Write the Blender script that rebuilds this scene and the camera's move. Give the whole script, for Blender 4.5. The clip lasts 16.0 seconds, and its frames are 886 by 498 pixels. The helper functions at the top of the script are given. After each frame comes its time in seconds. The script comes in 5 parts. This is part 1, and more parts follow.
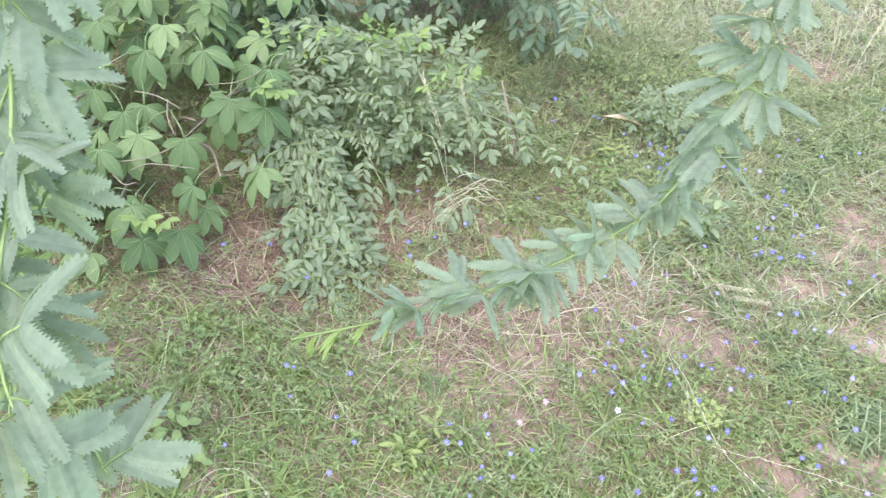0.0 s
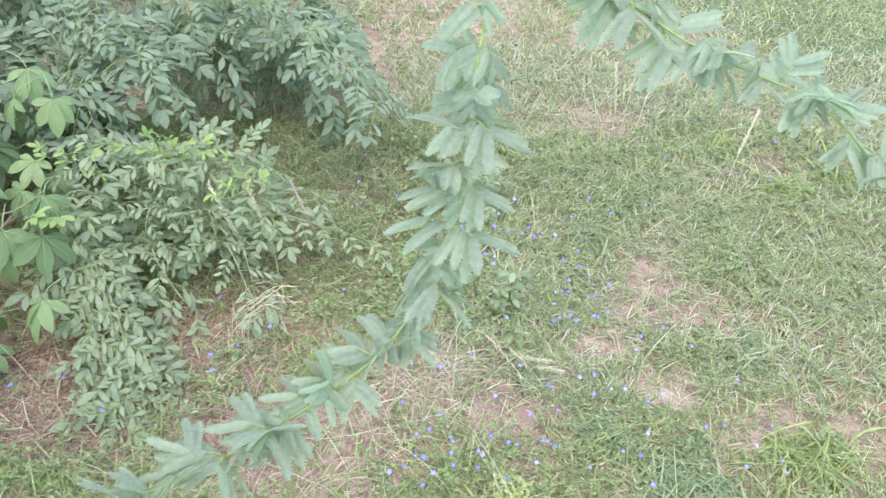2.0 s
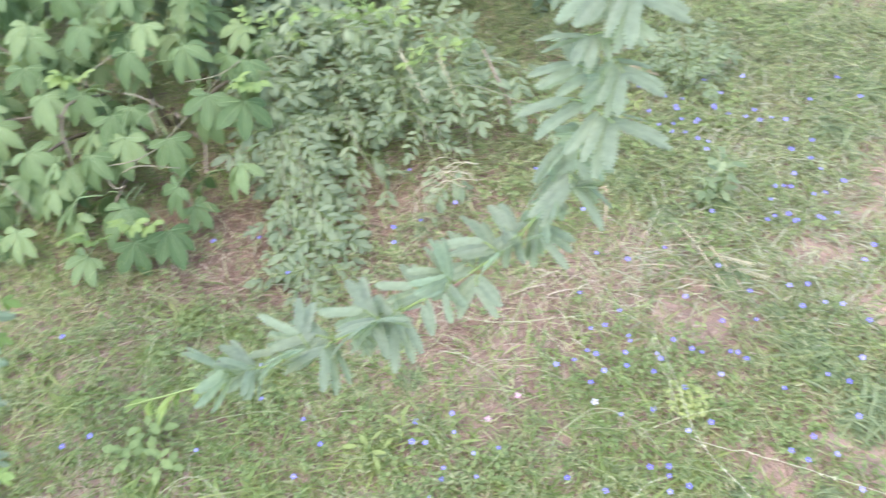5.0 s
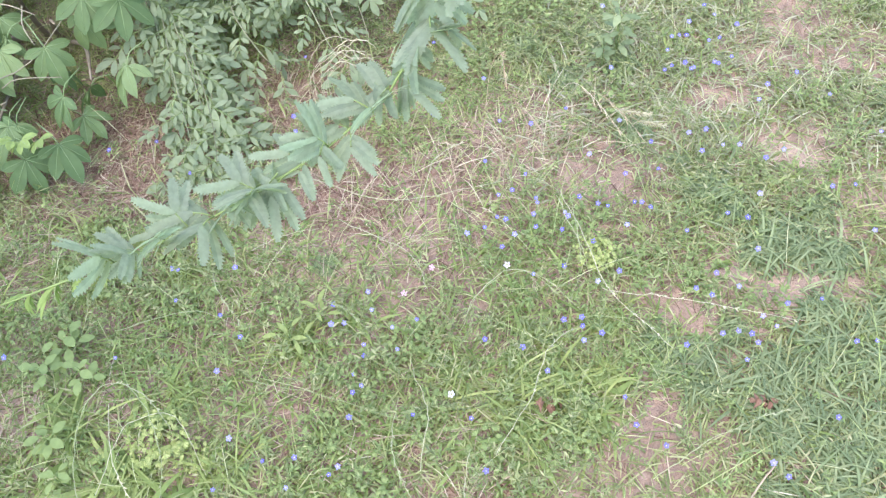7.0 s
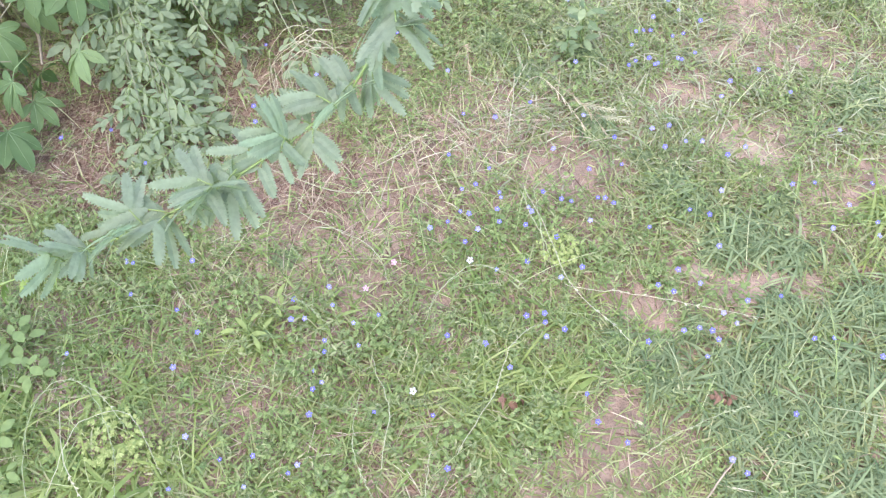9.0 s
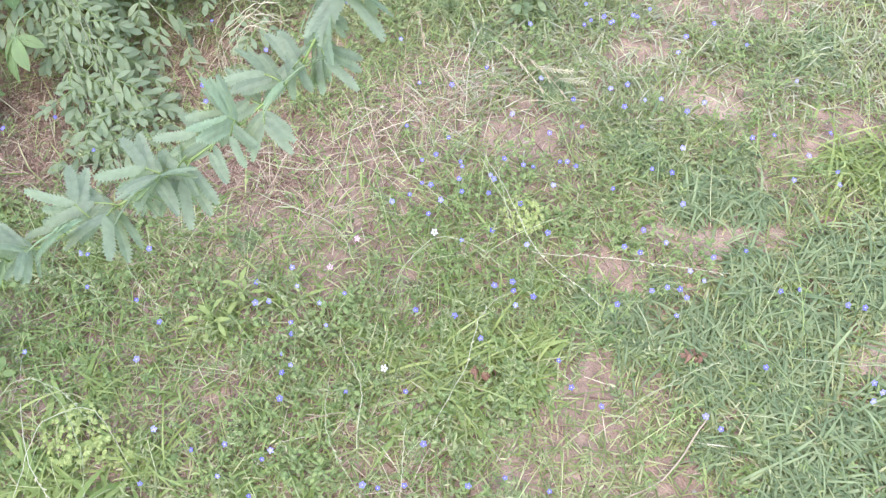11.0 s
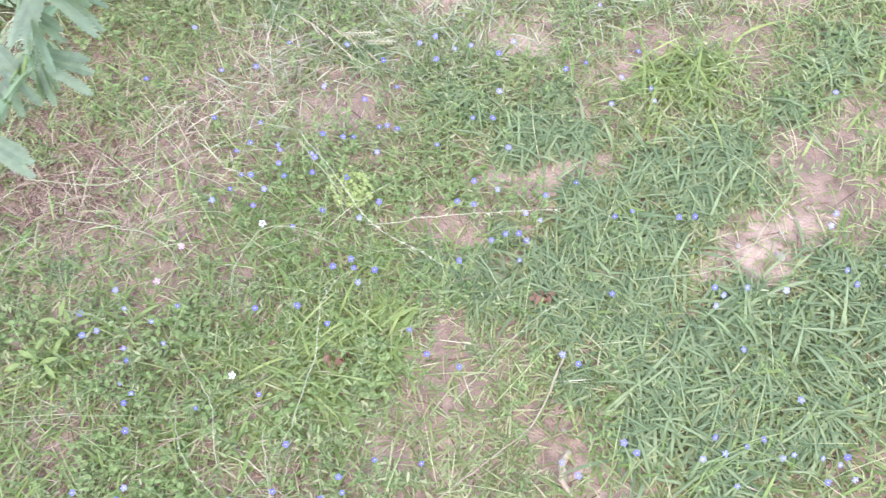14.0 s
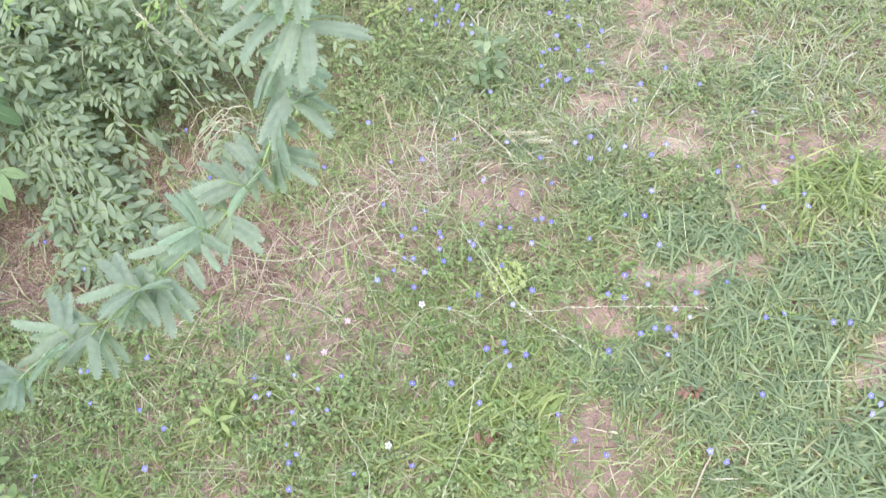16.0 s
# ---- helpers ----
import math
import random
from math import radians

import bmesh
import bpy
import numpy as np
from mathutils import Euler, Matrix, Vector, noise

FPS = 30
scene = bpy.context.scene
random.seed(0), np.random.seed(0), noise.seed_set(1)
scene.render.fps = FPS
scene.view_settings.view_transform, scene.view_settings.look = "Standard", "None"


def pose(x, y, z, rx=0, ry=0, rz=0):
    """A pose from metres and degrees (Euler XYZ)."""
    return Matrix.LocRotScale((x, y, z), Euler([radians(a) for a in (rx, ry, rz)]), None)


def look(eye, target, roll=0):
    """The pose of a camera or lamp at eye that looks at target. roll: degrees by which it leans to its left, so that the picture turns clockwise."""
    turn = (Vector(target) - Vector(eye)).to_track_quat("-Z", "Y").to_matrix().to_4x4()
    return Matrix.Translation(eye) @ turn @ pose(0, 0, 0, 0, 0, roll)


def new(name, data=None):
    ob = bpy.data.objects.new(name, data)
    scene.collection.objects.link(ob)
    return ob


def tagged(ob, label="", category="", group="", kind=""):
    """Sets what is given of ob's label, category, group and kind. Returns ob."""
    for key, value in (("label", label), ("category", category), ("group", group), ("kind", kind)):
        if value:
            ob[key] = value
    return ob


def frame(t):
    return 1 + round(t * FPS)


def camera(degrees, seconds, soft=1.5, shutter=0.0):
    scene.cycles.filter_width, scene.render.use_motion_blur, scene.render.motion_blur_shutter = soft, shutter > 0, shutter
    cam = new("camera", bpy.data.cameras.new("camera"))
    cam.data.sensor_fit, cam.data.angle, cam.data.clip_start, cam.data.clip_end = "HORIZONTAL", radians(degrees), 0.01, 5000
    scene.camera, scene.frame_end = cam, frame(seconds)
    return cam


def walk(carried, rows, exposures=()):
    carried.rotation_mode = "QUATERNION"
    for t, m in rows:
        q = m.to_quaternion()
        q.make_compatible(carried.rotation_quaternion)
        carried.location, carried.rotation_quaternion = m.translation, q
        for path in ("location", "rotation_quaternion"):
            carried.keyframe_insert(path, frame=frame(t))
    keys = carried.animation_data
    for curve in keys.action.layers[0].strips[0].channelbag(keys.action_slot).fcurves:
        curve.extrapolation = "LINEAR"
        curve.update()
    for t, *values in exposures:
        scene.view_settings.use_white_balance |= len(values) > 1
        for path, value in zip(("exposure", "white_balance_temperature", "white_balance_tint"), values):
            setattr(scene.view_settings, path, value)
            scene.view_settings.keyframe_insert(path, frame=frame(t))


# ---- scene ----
cam = camera(56.0, 16.0, soft=1.3, shutter=0.25)

PATH = [
    (0, (-0.44, -0.132, 1.614), (-0.469, 1.336, 0.256), 5.8),
    (0.5, (-0.436, -0.137, 1.617), (-0.347, 1.341, 0.273), 7.1),
    (1, (-0.408, -0.138, 1.622), (-0.226, 1.33, 0.276), 7.1),
    (1.5, (-0.347, -0.116, 1.659), (-0.108, 1.385, 0.359), 5.3),
    (2, (-0.246, -0.045, 1.761), (0.019, 1.48, 0.496), 6.1),
    (2.5, (-0.106, 0.031, 1.741), (-0.191, 1.52, 0.409), 1.0),
    (3, (-0.136, 0.045, 1.717), (-0.574, 1.401, 0.314), -5.4),
    (3.5, (-0.131, 0.035, 1.701), (-0.72, 1.28, 0.251), -9.9),
    (4, (-0.15, 0.024, 1.693), (-0.782, 1.228, 0.227), -10.7),
    (4.5, (-0.139, 0.037, 1.684), (-0.708, 1.267, 0.213), -9.1),
    (5, (-0.085, 0.069, 1.69), (-0.397, 1.368, 0.202), -6.4),
    (5.2, (-0.058, 0.093, 1.686), (-0.226, 1.385, 0.169), -4.9),
    (7.3, (-0.002, 0.026, 1.639), (-0.174, 1.146, -0.009), -8.9),
    (7.5, (-0.015, 0.024, 1.64), (-0.161, 1.141, -0.012), -7.2),
    (8, (-0.031, 0.028, 1.631), (-0.102, 1.147, -0.025), -3.4),
    (8.2, (-0.038, 0.031, 1.628), (-0.104, 1.148, -0.029), -2.8),
    (10.3, (0.056, 0.096, 1.642), (-0.029, 1.179, -0.037), -9.0),
    (10.5, (0.024, 0.088, 1.633), (-0.012, 1.165, -0.052), -6.8),
    (11, (-0.006, 0.083, 1.616), (-0.003, 1.119, -0.094), -4.2),
    (11.5, (0.032, 0.082, 1.608), (0.007, 1.06, -0.136), -6.5),
    (12, (0.049, 0.071, 1.594), (-0.031, 1.015, -0.168), -10.0),
    (12.5, (0.044, 0.09, 1.569), (0.03, 0.963, -0.23), -8.7),
    (13, (0.098, 0.113, 1.5), (0.273, 0.935, -0.315), -3.2),
    (13.5, (0.177, 0.128, 1.505), (0.475, 0.967, -0.286), 0.0),
    (14, (0.122, 0.1, 1.566), (0.36, 1.028, -0.19), -3.0),
    (14.5, (0.098, 0.093, 1.583), (0.269, 1.055, -0.162), -5.6),
    (15, (0.089, 0.069, 1.59), (0.194, 1.061, -0.143), -8.1),
    (15.5, (0.057, 0.068, 1.615), (0.06, 1.133, -0.077), -11.3),
    (16, (0.042, 0.064, 1.654), (0.054, 1.231, 0.03), -11.5),
]
walk(cam, [(t, look(eye, target, roll)) for t, eye, target, roll in PATH],
     exposures=[(0, 2.1, 6300, 19), (2.0, 2.1, 6200, 19), (2.5, 1.98, 6300, 19), (3.2, 2.1, 6300, 19), (12.5, 2.08, 6250, 19),
                (13.5, 2.1, 6050, 20), (14.2, 2.1, 6150, 19), (15.0, 2.08, 6300, 19), (16, 2.08, 6300, 19)])

# ---- world and sun: bright overcast day ----
world = bpy.data.worlds.new("overcast_sky")
scene.world = world
world.use_nodes = True
wn = world.node_tree.nodes
sky = wn.new("ShaderNodeTexSky")
sky.sky_type = "NISHITA"
sky.sun_disc = False
sky.sun_elevation, sky.sun_rotation = radians(68), radians(202)
sky.air_density, sky.dust_density, sky.ozone_density = 1.0, 1.0, 1.0
world.node_tree.links.new(sky.outputs[0], wn["Background"].inputs[0])
wn["Background"].inputs[1].default_value = 0.2
sun_data = bpy.data.lights.new("sun", "SUN")
sun_data.energy, sun_data.angle, sun_data.color = 1.0, radians(85), (1.0, 0.97, 0.92)
sun = new("sun", sun_data)
sun.matrix_world = look((-0.8, -1.0, 5.5), (0, 1, 0))

# ---- helpers ----
rng = np.random.default_rng(7)


def tri_mesh(name, verts, tris, mats, index=None, smooth=True):
    """A mesh from arrays of corners and triangles."""
    verts, tris = np.asarray(verts, np.float32), np.asarray(tris, np.int32)
    me = bpy.data.meshes.new(name)
    me.vertices.add(len(verts))
    me.vertices.foreach_set("co", verts.ravel())
    me.loops.add(tris.size)
    me.loops.foreach_set("vertex_index", tris.ravel())
    me.polygons.add(len(tris))
    me.polygons.foreach_set("loop_start", np.arange(0, tris.size, 3, dtype=np.int32))
    me.polygons.foreach_set("loop_total", np.full(len(tris), 3, np.int32))
    for m in mats:
        me.materials.append(m)
    if index is not None:
        me.polygons.foreach_set("material_index", np.asarray(index, np.int32))
    me.polygons.foreach_set("use_smooth", np.full(len(tris), smooth))
    me.update(calc_edges=True)
    me.validate()
    return me


def merge(pieces):
    """Joins (verts, tris) pairs, and tells for each triangle which pair it came from."""
    v, t, k, n = [], [], [], 0
    for i, (pv, pt) in enumerate(pieces):
        v.append(np.asarray(pv, float)), t.append(np.asarray(pt, int) + n), k.append(np.full(len(pt), i))
        n += len(pv)
    return np.concatenate(v), np.concatenate(t), np.concatenate(k)


def spread(template, places, turns, sizes):
    """Many copies of one (verts, tris): N places, N turns (3x3) and N sizes (3)."""
    v, t = template
    out = np.einsum("nij,nkj->nki", turns, v[None] * sizes[:, None, :]) + places[:, None, :]
    tris = t[None] + (np.arange(len(places)) * len(v))[:, None, None]
    return out.reshape(-1, 3), tris.reshape(-1, 3)


def turns(az, tilt, spin=None):
    """Turn matrices: spin about z, then lean by tilt about x, then turn by az about z (radians)."""
    n = len(az)
    spin = np.zeros(n) if spin is None else spin
    ca, sa, ct, st, cs, ss = np.cos(az), np.sin(az), np.cos(tilt), np.sin(tilt), np.cos(spin), np.sin(spin)
    o, i = np.zeros(n), np.ones(n)
    rz = np.stack([ca, -sa, o, sa, ca, o, o, o, i], -1).reshape(n, 3, 3)
    rx = np.stack([i, o, o, o, ct, -st, o, st, ct], -1).reshape(n, 3, 3)
    rs = np.stack([cs, -ss, o, ss, cs, o, o, o, i], -1).reshape(n, 3, 3)
    return rz @ rx @ rs


def blade(bend, levels=4, fold=0.0):
    """A grass blade of length 1 along z and width 1 across x, that bends over towards -y."""
    v, t = [], []
    for i in range(levels):
        s = i / levels
        a = bend * s
        w = 0.5 * (0.75 + 0.5 * s if s < 0.5 else 1.0) * (1 - s**3)
        y, z = -s * math.sin(a), s * math.cos(a * 0.7)
        v += [(-w, y + fold, z), (w, y + fold, z)]
    v.append((0, -math.sin(bend), math.cos(bend * 0.7)))
    for i in range(levels - 1):
        b = 2 * i
        t += [(b, b + 1, b + 3), (b, b + 3, b + 2)]
    b = 2 * (levels - 1)
    t.append((b, b + 1, b + 2))
    return np.array(v, float), np.array(t)


def leaflet(length=1.0, width=0.4, widest=0.5, cup=0.12, droop=0.2, rows=4):
    """A leaf blade along +y from the origin, facing +z, folded along its midrib."""
    v, t = [(0, 0, 0)], []
    for i in range(1, rows):
        s = i / rows
        k = math.sin(math.pi * s ** (math.log(0.5) / math.log(widest))) ** 0.8
        z = -droop * length * s * s
        v += [(-width / 2 * k, s * length, z + cup * width * k), (0, s * length, z), (width / 2 * k, s * length, z + cup * width * k)]
    v.append((0, length, -droop * length))
    t += [(0, 2, 1), (0, 3, 2)]
    for i in range(rows - 2):
        b = 1 + 3 * i
        t += [(b, b + 1, b + 4), (b, b + 4, b + 3), (b + 1, b + 2, b + 5), (b + 1, b + 5, b + 4)]
    b, e = 1 + 3 * (rows - 2), len(v) - 1
    t += [(b, b + 1, e), (b + 1, b + 2, e)]
    return np.array(v, float), np.array(t)


def tube(points, radii, sides=6):
    """A tapering round stem through the points."""
    p = np.asarray(points, float)
    d = np.gradient(p, axis=0)
    d /= np.linalg.norm(d, axis=1)[:, None] + 1e-9
    v, t = [], []
    ref = np.array([0.3, 0.2, 0.93]) if abs(d[0][2]) < 0.8 else np.array([1.0, 0.1, 0.0])
    for q, w, r in zip(p, d, radii):
        a = np.cross(w, ref)
        a /= np.linalg.norm(a) + 1e-9
        b = np.cross(w, a)
        v += [q + r * (math.cos(u) * a + math.sin(u) * b) for u in np.arange(sides) * 2 * math.pi / sides]
    for i in range(len(p) - 1):
        for j in range(sides):
            a, b = i * sides + j, i * sides + (j + 1) % sides
            t += [(a, b, b + sides), (a, b + sides, a + sides)]
    n = len(v)
    v += [p[0], p[-1]]
    e = (len(p) - 1) * sides
    for j in range(sides):
        t += [(n, (j + 1) % sides, j), (n + 1, e + j, e + (j + 1) % sides)]
    return np.array(v), np.array(t)


def smooth_line(points, count):
    """A smooth curve of count points through the given ones (Catmull-Rom)."""
    p = np.asarray(points, float)
    p = np.vstack([2 * p[0] - p[1], p, 2 * p[-1] - p[-2]])
    out = []
    for s in np.linspace(0, len(p) - 3 - 1e-6, count):
        i, u = int(s), s - int(s)
        a, b, c, d = p[i : i + 4]
        out.append(0.5 * (2 * b + (c - a) * u + (2 * a - 5 * b + 4 * c - d) * u**2 + (3 * b - a - 3 * c + d) * u**3))
    return np.array(out)


def moved(piece, m):
    v, t = piece
    m = np.array(m)
    return v @ m[:3, :3].T + m[:3, 3], t


def part(name, me, parent, label=""):
    ob = new(name, me)
    ob.parent = parent
    return tagged(ob, label)


# ---- materials ----
def node_mat(name):
    m = bpy.data.materials.new(name)
    m.use_nodes = True
    return m, m.node_tree.nodes, m.node_tree.links, m.node_tree.nodes["Principled BSDF"]


def ramp(nodes, stops):
    r = nodes.new("ShaderNodeValToRGB")
    while len(r.color_ramp.elements) < len(stops):
        r.color_ramp.elements.new(0.5)
    for e, (at, c) in zip(r.color_ramp.elements, stops):
        e.position, e.color = at, (*c, 1)
    return r


def leaf_mat(name, stops, vary="island", rough=0.62, through_light=0.3, grain=60.0, coat=0.18, glow=(1.25, 1.35, 0.7)):
    """A leaf: colour by random piece, fine mottling, some light coming through."""
    m, n, l, bsdf = node_mat(name)
    r = ramp(n, stops)
    if vary == "island":
        l.new(n.new("ShaderNodeNewGeometry").outputs["Random Per Island"], r.inputs[0])
    else:
        l.new(n.new("ShaderNodeObjectInfo").outputs["Random"], r.inputs[0])
    tex = n.new("ShaderNodeTexNoise")
    tex.inputs["Scale"].default_value, tex.inputs["Detail"].default_value = grain, 3
    l.new(n.new("ShaderNodeTexCoord").outputs["Object"], tex.inputs["Vector"])
    spread_map = n.new("ShaderNodeMapRange")
    spread_map.inputs["To Min"].default_value, spread_map.inputs["To Max"].default_value = 0.72, 1.28
    l.new(tex.outputs["Fac"], spread_map.inputs["Value"])
    mul = n.new("ShaderNodeVectorMath")
    mul.operation = "SCALE"
    l.new(r.outputs[0], mul.inputs[0])
    l.new(spread_map.outputs[0], mul.inputs["Scale"])
    l.new(mul.outputs[0], bsdf.inputs["Base Color"])
    bsdf.inputs["Roughness"].default_value = rough
    bsdf.inputs["Specular IOR Level"].default_value = coat
    tr = n.new("ShaderNodeBsdfTranslucent")
    warm = n.new("ShaderNodeVectorMath")
    warm.operation = "MULTIPLY"
    warm.inputs[1].default_value = glow
    l.new(mul.outputs[0], warm.inputs[0])
    l.new(warm.outputs[0], tr.inputs["Color"])
    mix = n.new("ShaderNodeMixShader")
    mix.inputs[0].default_value = through_light
    l.new(bsdf.outputs[0], mix.inputs[1])
    l.new(tr.outputs[0], mix.inputs[2])
    l.new(mix.outputs[0], n["Material Output"].inputs["Surface"])
    bump = n.new("ShaderNodeBump")
    bump.inputs["Strength"].default_value, bump.inputs["Distance"].default_value = 0.25, 0.002
    l.new(tex.outputs["Fac"], bump.inputs["Height"])
    l.new(bump.outputs[0], bsdf.inputs["Normal"])
    return m


def soil_mat():
    m, n, l, bsdf = node_mat("dry_soil")
    co = n.new("ShaderNodeTexCoord")
    big, fine, grit = (n.new("ShaderNodeTexNoise") for _ in range(3))
    for tex, s in ((big, 2.2), (fine, 26.0), (grit, 160.0)):
        tex.inputs["Scale"].default_value, tex.inputs["Detail"].default_value = s, 6
        l.new(co.outputs["Object"], tex.inputs["Vector"])
    r1 = ramp(n, [(0.3, (0.205, 0.132, 0.086)), (0.55, (0.31, 0.213, 0.145)), (0.75, (0.41, 0.305, 0.215))])
    r2 = ramp(n, [(0.3, (0.62, 0.6, 0.56)), (0.7, (1.25, 1.22, 1.2))])
    l.new(big.outputs["Fac"], r1.inputs[0])
    l.new(fine.outputs["Fac"], r2.inputs[0])
    mul = n.new("ShaderNodeVectorMath")
    mul.operation = "MULTIPLY"
    l.new(r1.outputs[0], mul.inputs[0])
    l.new(r2.outputs[0], mul.inputs[1])
    # beyond the near lawn the soil is covered by grass too fine to build
    length = n.new("ShaderNodeVectorMath")
    length.operation = "LENGTH"
    shifted = n.new("ShaderNodeVectorMath")
    shifted.operation = "SUBTRACT"
    shifted.inputs[1].default_value = (0.1, 2.0, 0)
    l.new(co.outputs["Object"], shifted.inputs[0])
    l.new(shifted.outputs[0], length.inputs[0])
    cover = n.new("ShaderNodeMapRange")
    cover.inputs["From Min"].default_value, cover.inputs["From Max"].default_value = 2.1, 2.7
    l.new(length.outputs["Value"], cover.inputs["Value"])
    # greens are darkened to paint in the shade blades throw on each other
    green = ramp(n, [(0.3, (0.07, 0.095, 0.036)), (0.6, (0.13, 0.15, 0.062)), (0.8, (0.21, 0.19, 0.105))])
    l.new(fine.outputs["Fac"], green.inputs[0])
    mixed = n.new("ShaderNodeMix")
    mixed.data_type = "RGBA"
    l.new(cover.outputs[0], mixed.inputs["Factor"])
    l.new(mul.outputs[0], mixed.inputs["A"])
    l.new(green.outputs[0], mixed.inputs["B"])
    l.new(mixed.outputs["Result"], bsdf.inputs["Base Color"])
    bsdf.inputs["Roughness"].default_value = 0.95
    bump = n.new("ShaderNodeBump")
    bump.inputs["Strength"].default_value, bump.inputs["Distance"].default_value = 1.0, 0.008
    l.new(grit.outputs["Fac"], bump.inputs["Height"])
    l.new(bump.outputs[0], bsdf.inputs["Normal"])
    return m


SOIL = soil_mat()
GRASS = leaf_mat("fine_grass", [(0, (0.14, 0.165, 0.060)), (0.35, (0.205, 0.225, 0.083)), (0.7, (0.285, 0.292, 0.118)), (1, (0.40, 0.375, 0.20))])
# grass colour paled and greyed: haze over the farther lawn is painted in
HAZED = leaf_mat("dusty_grass", [(0, (0.23, 0.24, 0.130)), (0.5, (0.32, 0.32, 0.180)), (1, (0.45, 0.42, 0.285))])
LIME = leaf_mat("lime_grass", [(0, (0.165, 0.205, 0.058)), (0.5, (0.24, 0.282, 0.085)), (1, (0.34, 0.365, 0.14))])
LIME_ONE = leaf_mat("lime_blade", [(0, (0.20, 0.24, 0.06)), (1, (0.36, 0.385, 0.13))], vary="object")
OLIVEGRASS = leaf_mat("olive_grass", [(0, (0.10, 0.125, 0.052)), (0.5, (0.155, 0.180, 0.076)), (0.85, (0.225, 0.235, 0.105)), (1, (0.33, 0.29, 0.17))])
DUFF = leaf_mat("olive_duff", [(0, (0.15, 0.125, 0.072)), (0.5, (0.275, 0.235, 0.145)), (1, (0.43, 0.385, 0.265))], rough=0.8, through_light=0.1)
COARSE = leaf_mat("coarse_grass", [(0, (0.117, 0.157, 0.070)), (0.5, (0.186, 0.227, 0.102)), (1, (0.28, 0.313, 0.15))])
BROAD = leaf_mat("bright_grass", [(0, (0.12, 0.165, 0.045)), (0.5, (0.19, 0.245, 0.07)), (1, (0.30, 0.345, 0.12))])
HERB = leaf_mat("herb_leaves", [(0, (0.14, 0.19, 0.065)), (0.5, (0.20, 0.255, 0.088)), (1, (0.29, 0.335, 0.12))])
CREEPER = leaf_mat("creeper_leaves", [(0, (0.145, 0.180, 0.072)), (0.5, (0.215, 0.245, 0.100)), (0.85, (0.305, 0.325, 0.140)), (1, (0.40, 0.385, 0.20))])
# fine grass tones lightened, so the hazy brightness of the distance is in the colour
FAR_HAZED = leaf_mat("hazed_far_grass", [(0, (0.14, 0.175, 0.065)), (0.4, (0.22, 0.25, 0.10)), (0.75, (0.32, 0.33, 0.15)), (1, (0.46, 0.43, 0.24))])
COARSE_ONE = leaf_mat("coarse_blade", [(0, (0.132, 0.173, 0.078)), (0.5, (0.197, 0.237, 0.107)), (1, (0.28, 0.313, 0.15))], vary="object")
BROAD_ONE = leaf_mat("bright_blade", [(0, (0.15, 0.20, 0.055)), (0.5, (0.22, 0.28, 0.08)), (1, (0.31, 0.36, 0.12))], vary="object")
STRAW_ONE = leaf_mat("straw_blade", [(0, (0.34, 0.24, 0.14)), (0.5, (0.46, 0.36, 0.22)), (1, (0.58, 0.50, 0.34))], vary="object", through_light=0.12)
STALK = leaf_mat("pale_stalk", [(0, (0.24, 0.30, 0.10)), (0.5, (0.36, 0.40, 0.17)), (1, (0.52, 0.50, 0.28))])
STRAW = leaf_mat("dry_straw", [(0, (0.24, 0.155, 0.098)), (0.4, (0.35, 0.255, 0.162)), (0.8, (0.44, 0.35, 0.225)), (1, (0.53, 0.455, 0.31))], rough=0.6, through_light=0.12)
PALE = leaf_mat("bleached_straw", [(0, (0.42, 0.365, 0.215)), (1, (0.60, 0.52, 0.34))], vary="object", through_light=0.1)
THATCH = leaf_mat("brown_thatch", [(0, (0.10, 0.055, 0.036)), (0.5, (0.225, 0.132, 0.086)), (1, (0.38, 0.265, 0.18))], rough=0.7, through_light=0.1)
PALMATE = leaf_mat("palmate_leaf", [(0, (0.095, 0.145, 0.052)), (0.6, (0.138, 0.193, 0.072)), (1, (0.195, 0.25, 0.098))], vary="object", rough=0.5, grain=35)
PINNATE = leaf_mat("pinnate_leaf", [(0, (0.195, 0.232, 0.132)), (0.5, (0.263, 0.304, 0.174)), (0.85, (0.315, 0.352, 0.196)), (1, (0.385, 0.395, 0.17))], rough=0.8, coat=0.05, through_light=0.5, glow=(1.2, 1.3, 0.85))
# blue-green leaf of the back shrubs, with their inner shade darkened into the colour
PINNATE_SHADED = leaf_mat("shaded_pinnate_leaf", [(0, (0.135, 0.175, 0.103)), (0.5, (0.185, 0.228, 0.135)), (1, (0.24, 0.28, 0.162))], rough=0.8, coat=0.05, through_light=0.4, glow=(1.2, 1.3, 0.85))
YOUNG = leaf_mat("young_leaf", [(0, (0.17, 0.24, 0.07)), (1, (0.24, 0.305, 0.09))], vary="object")
FERNY = leaf_mat("feathery_leaf", [(0, (0.265, 0.308, 0.212)), (0.6, (0.318, 0.363, 0.250)), (1, (0.365, 0.402, 0.276))], rough=0.85, coat=0.03, through_light=0.62, grain=90, glow=(1.12, 1.22, 0.88))
MIDRIB = leaf_mat("pale_midrib", [(0, (0.185, 0.25, 0.10)), (1, (0.23, 0.295, 0.125))], vary="object", through_light=0.1)
HAULM = leaf_mat("pale_haulm", [(0, (0.27, 0.30, 0.135)), (0.5, (0.37, 0.37, 0.20)), (1, (0.48, 0.43, 0.28))], vary="object", through_light=0.15)
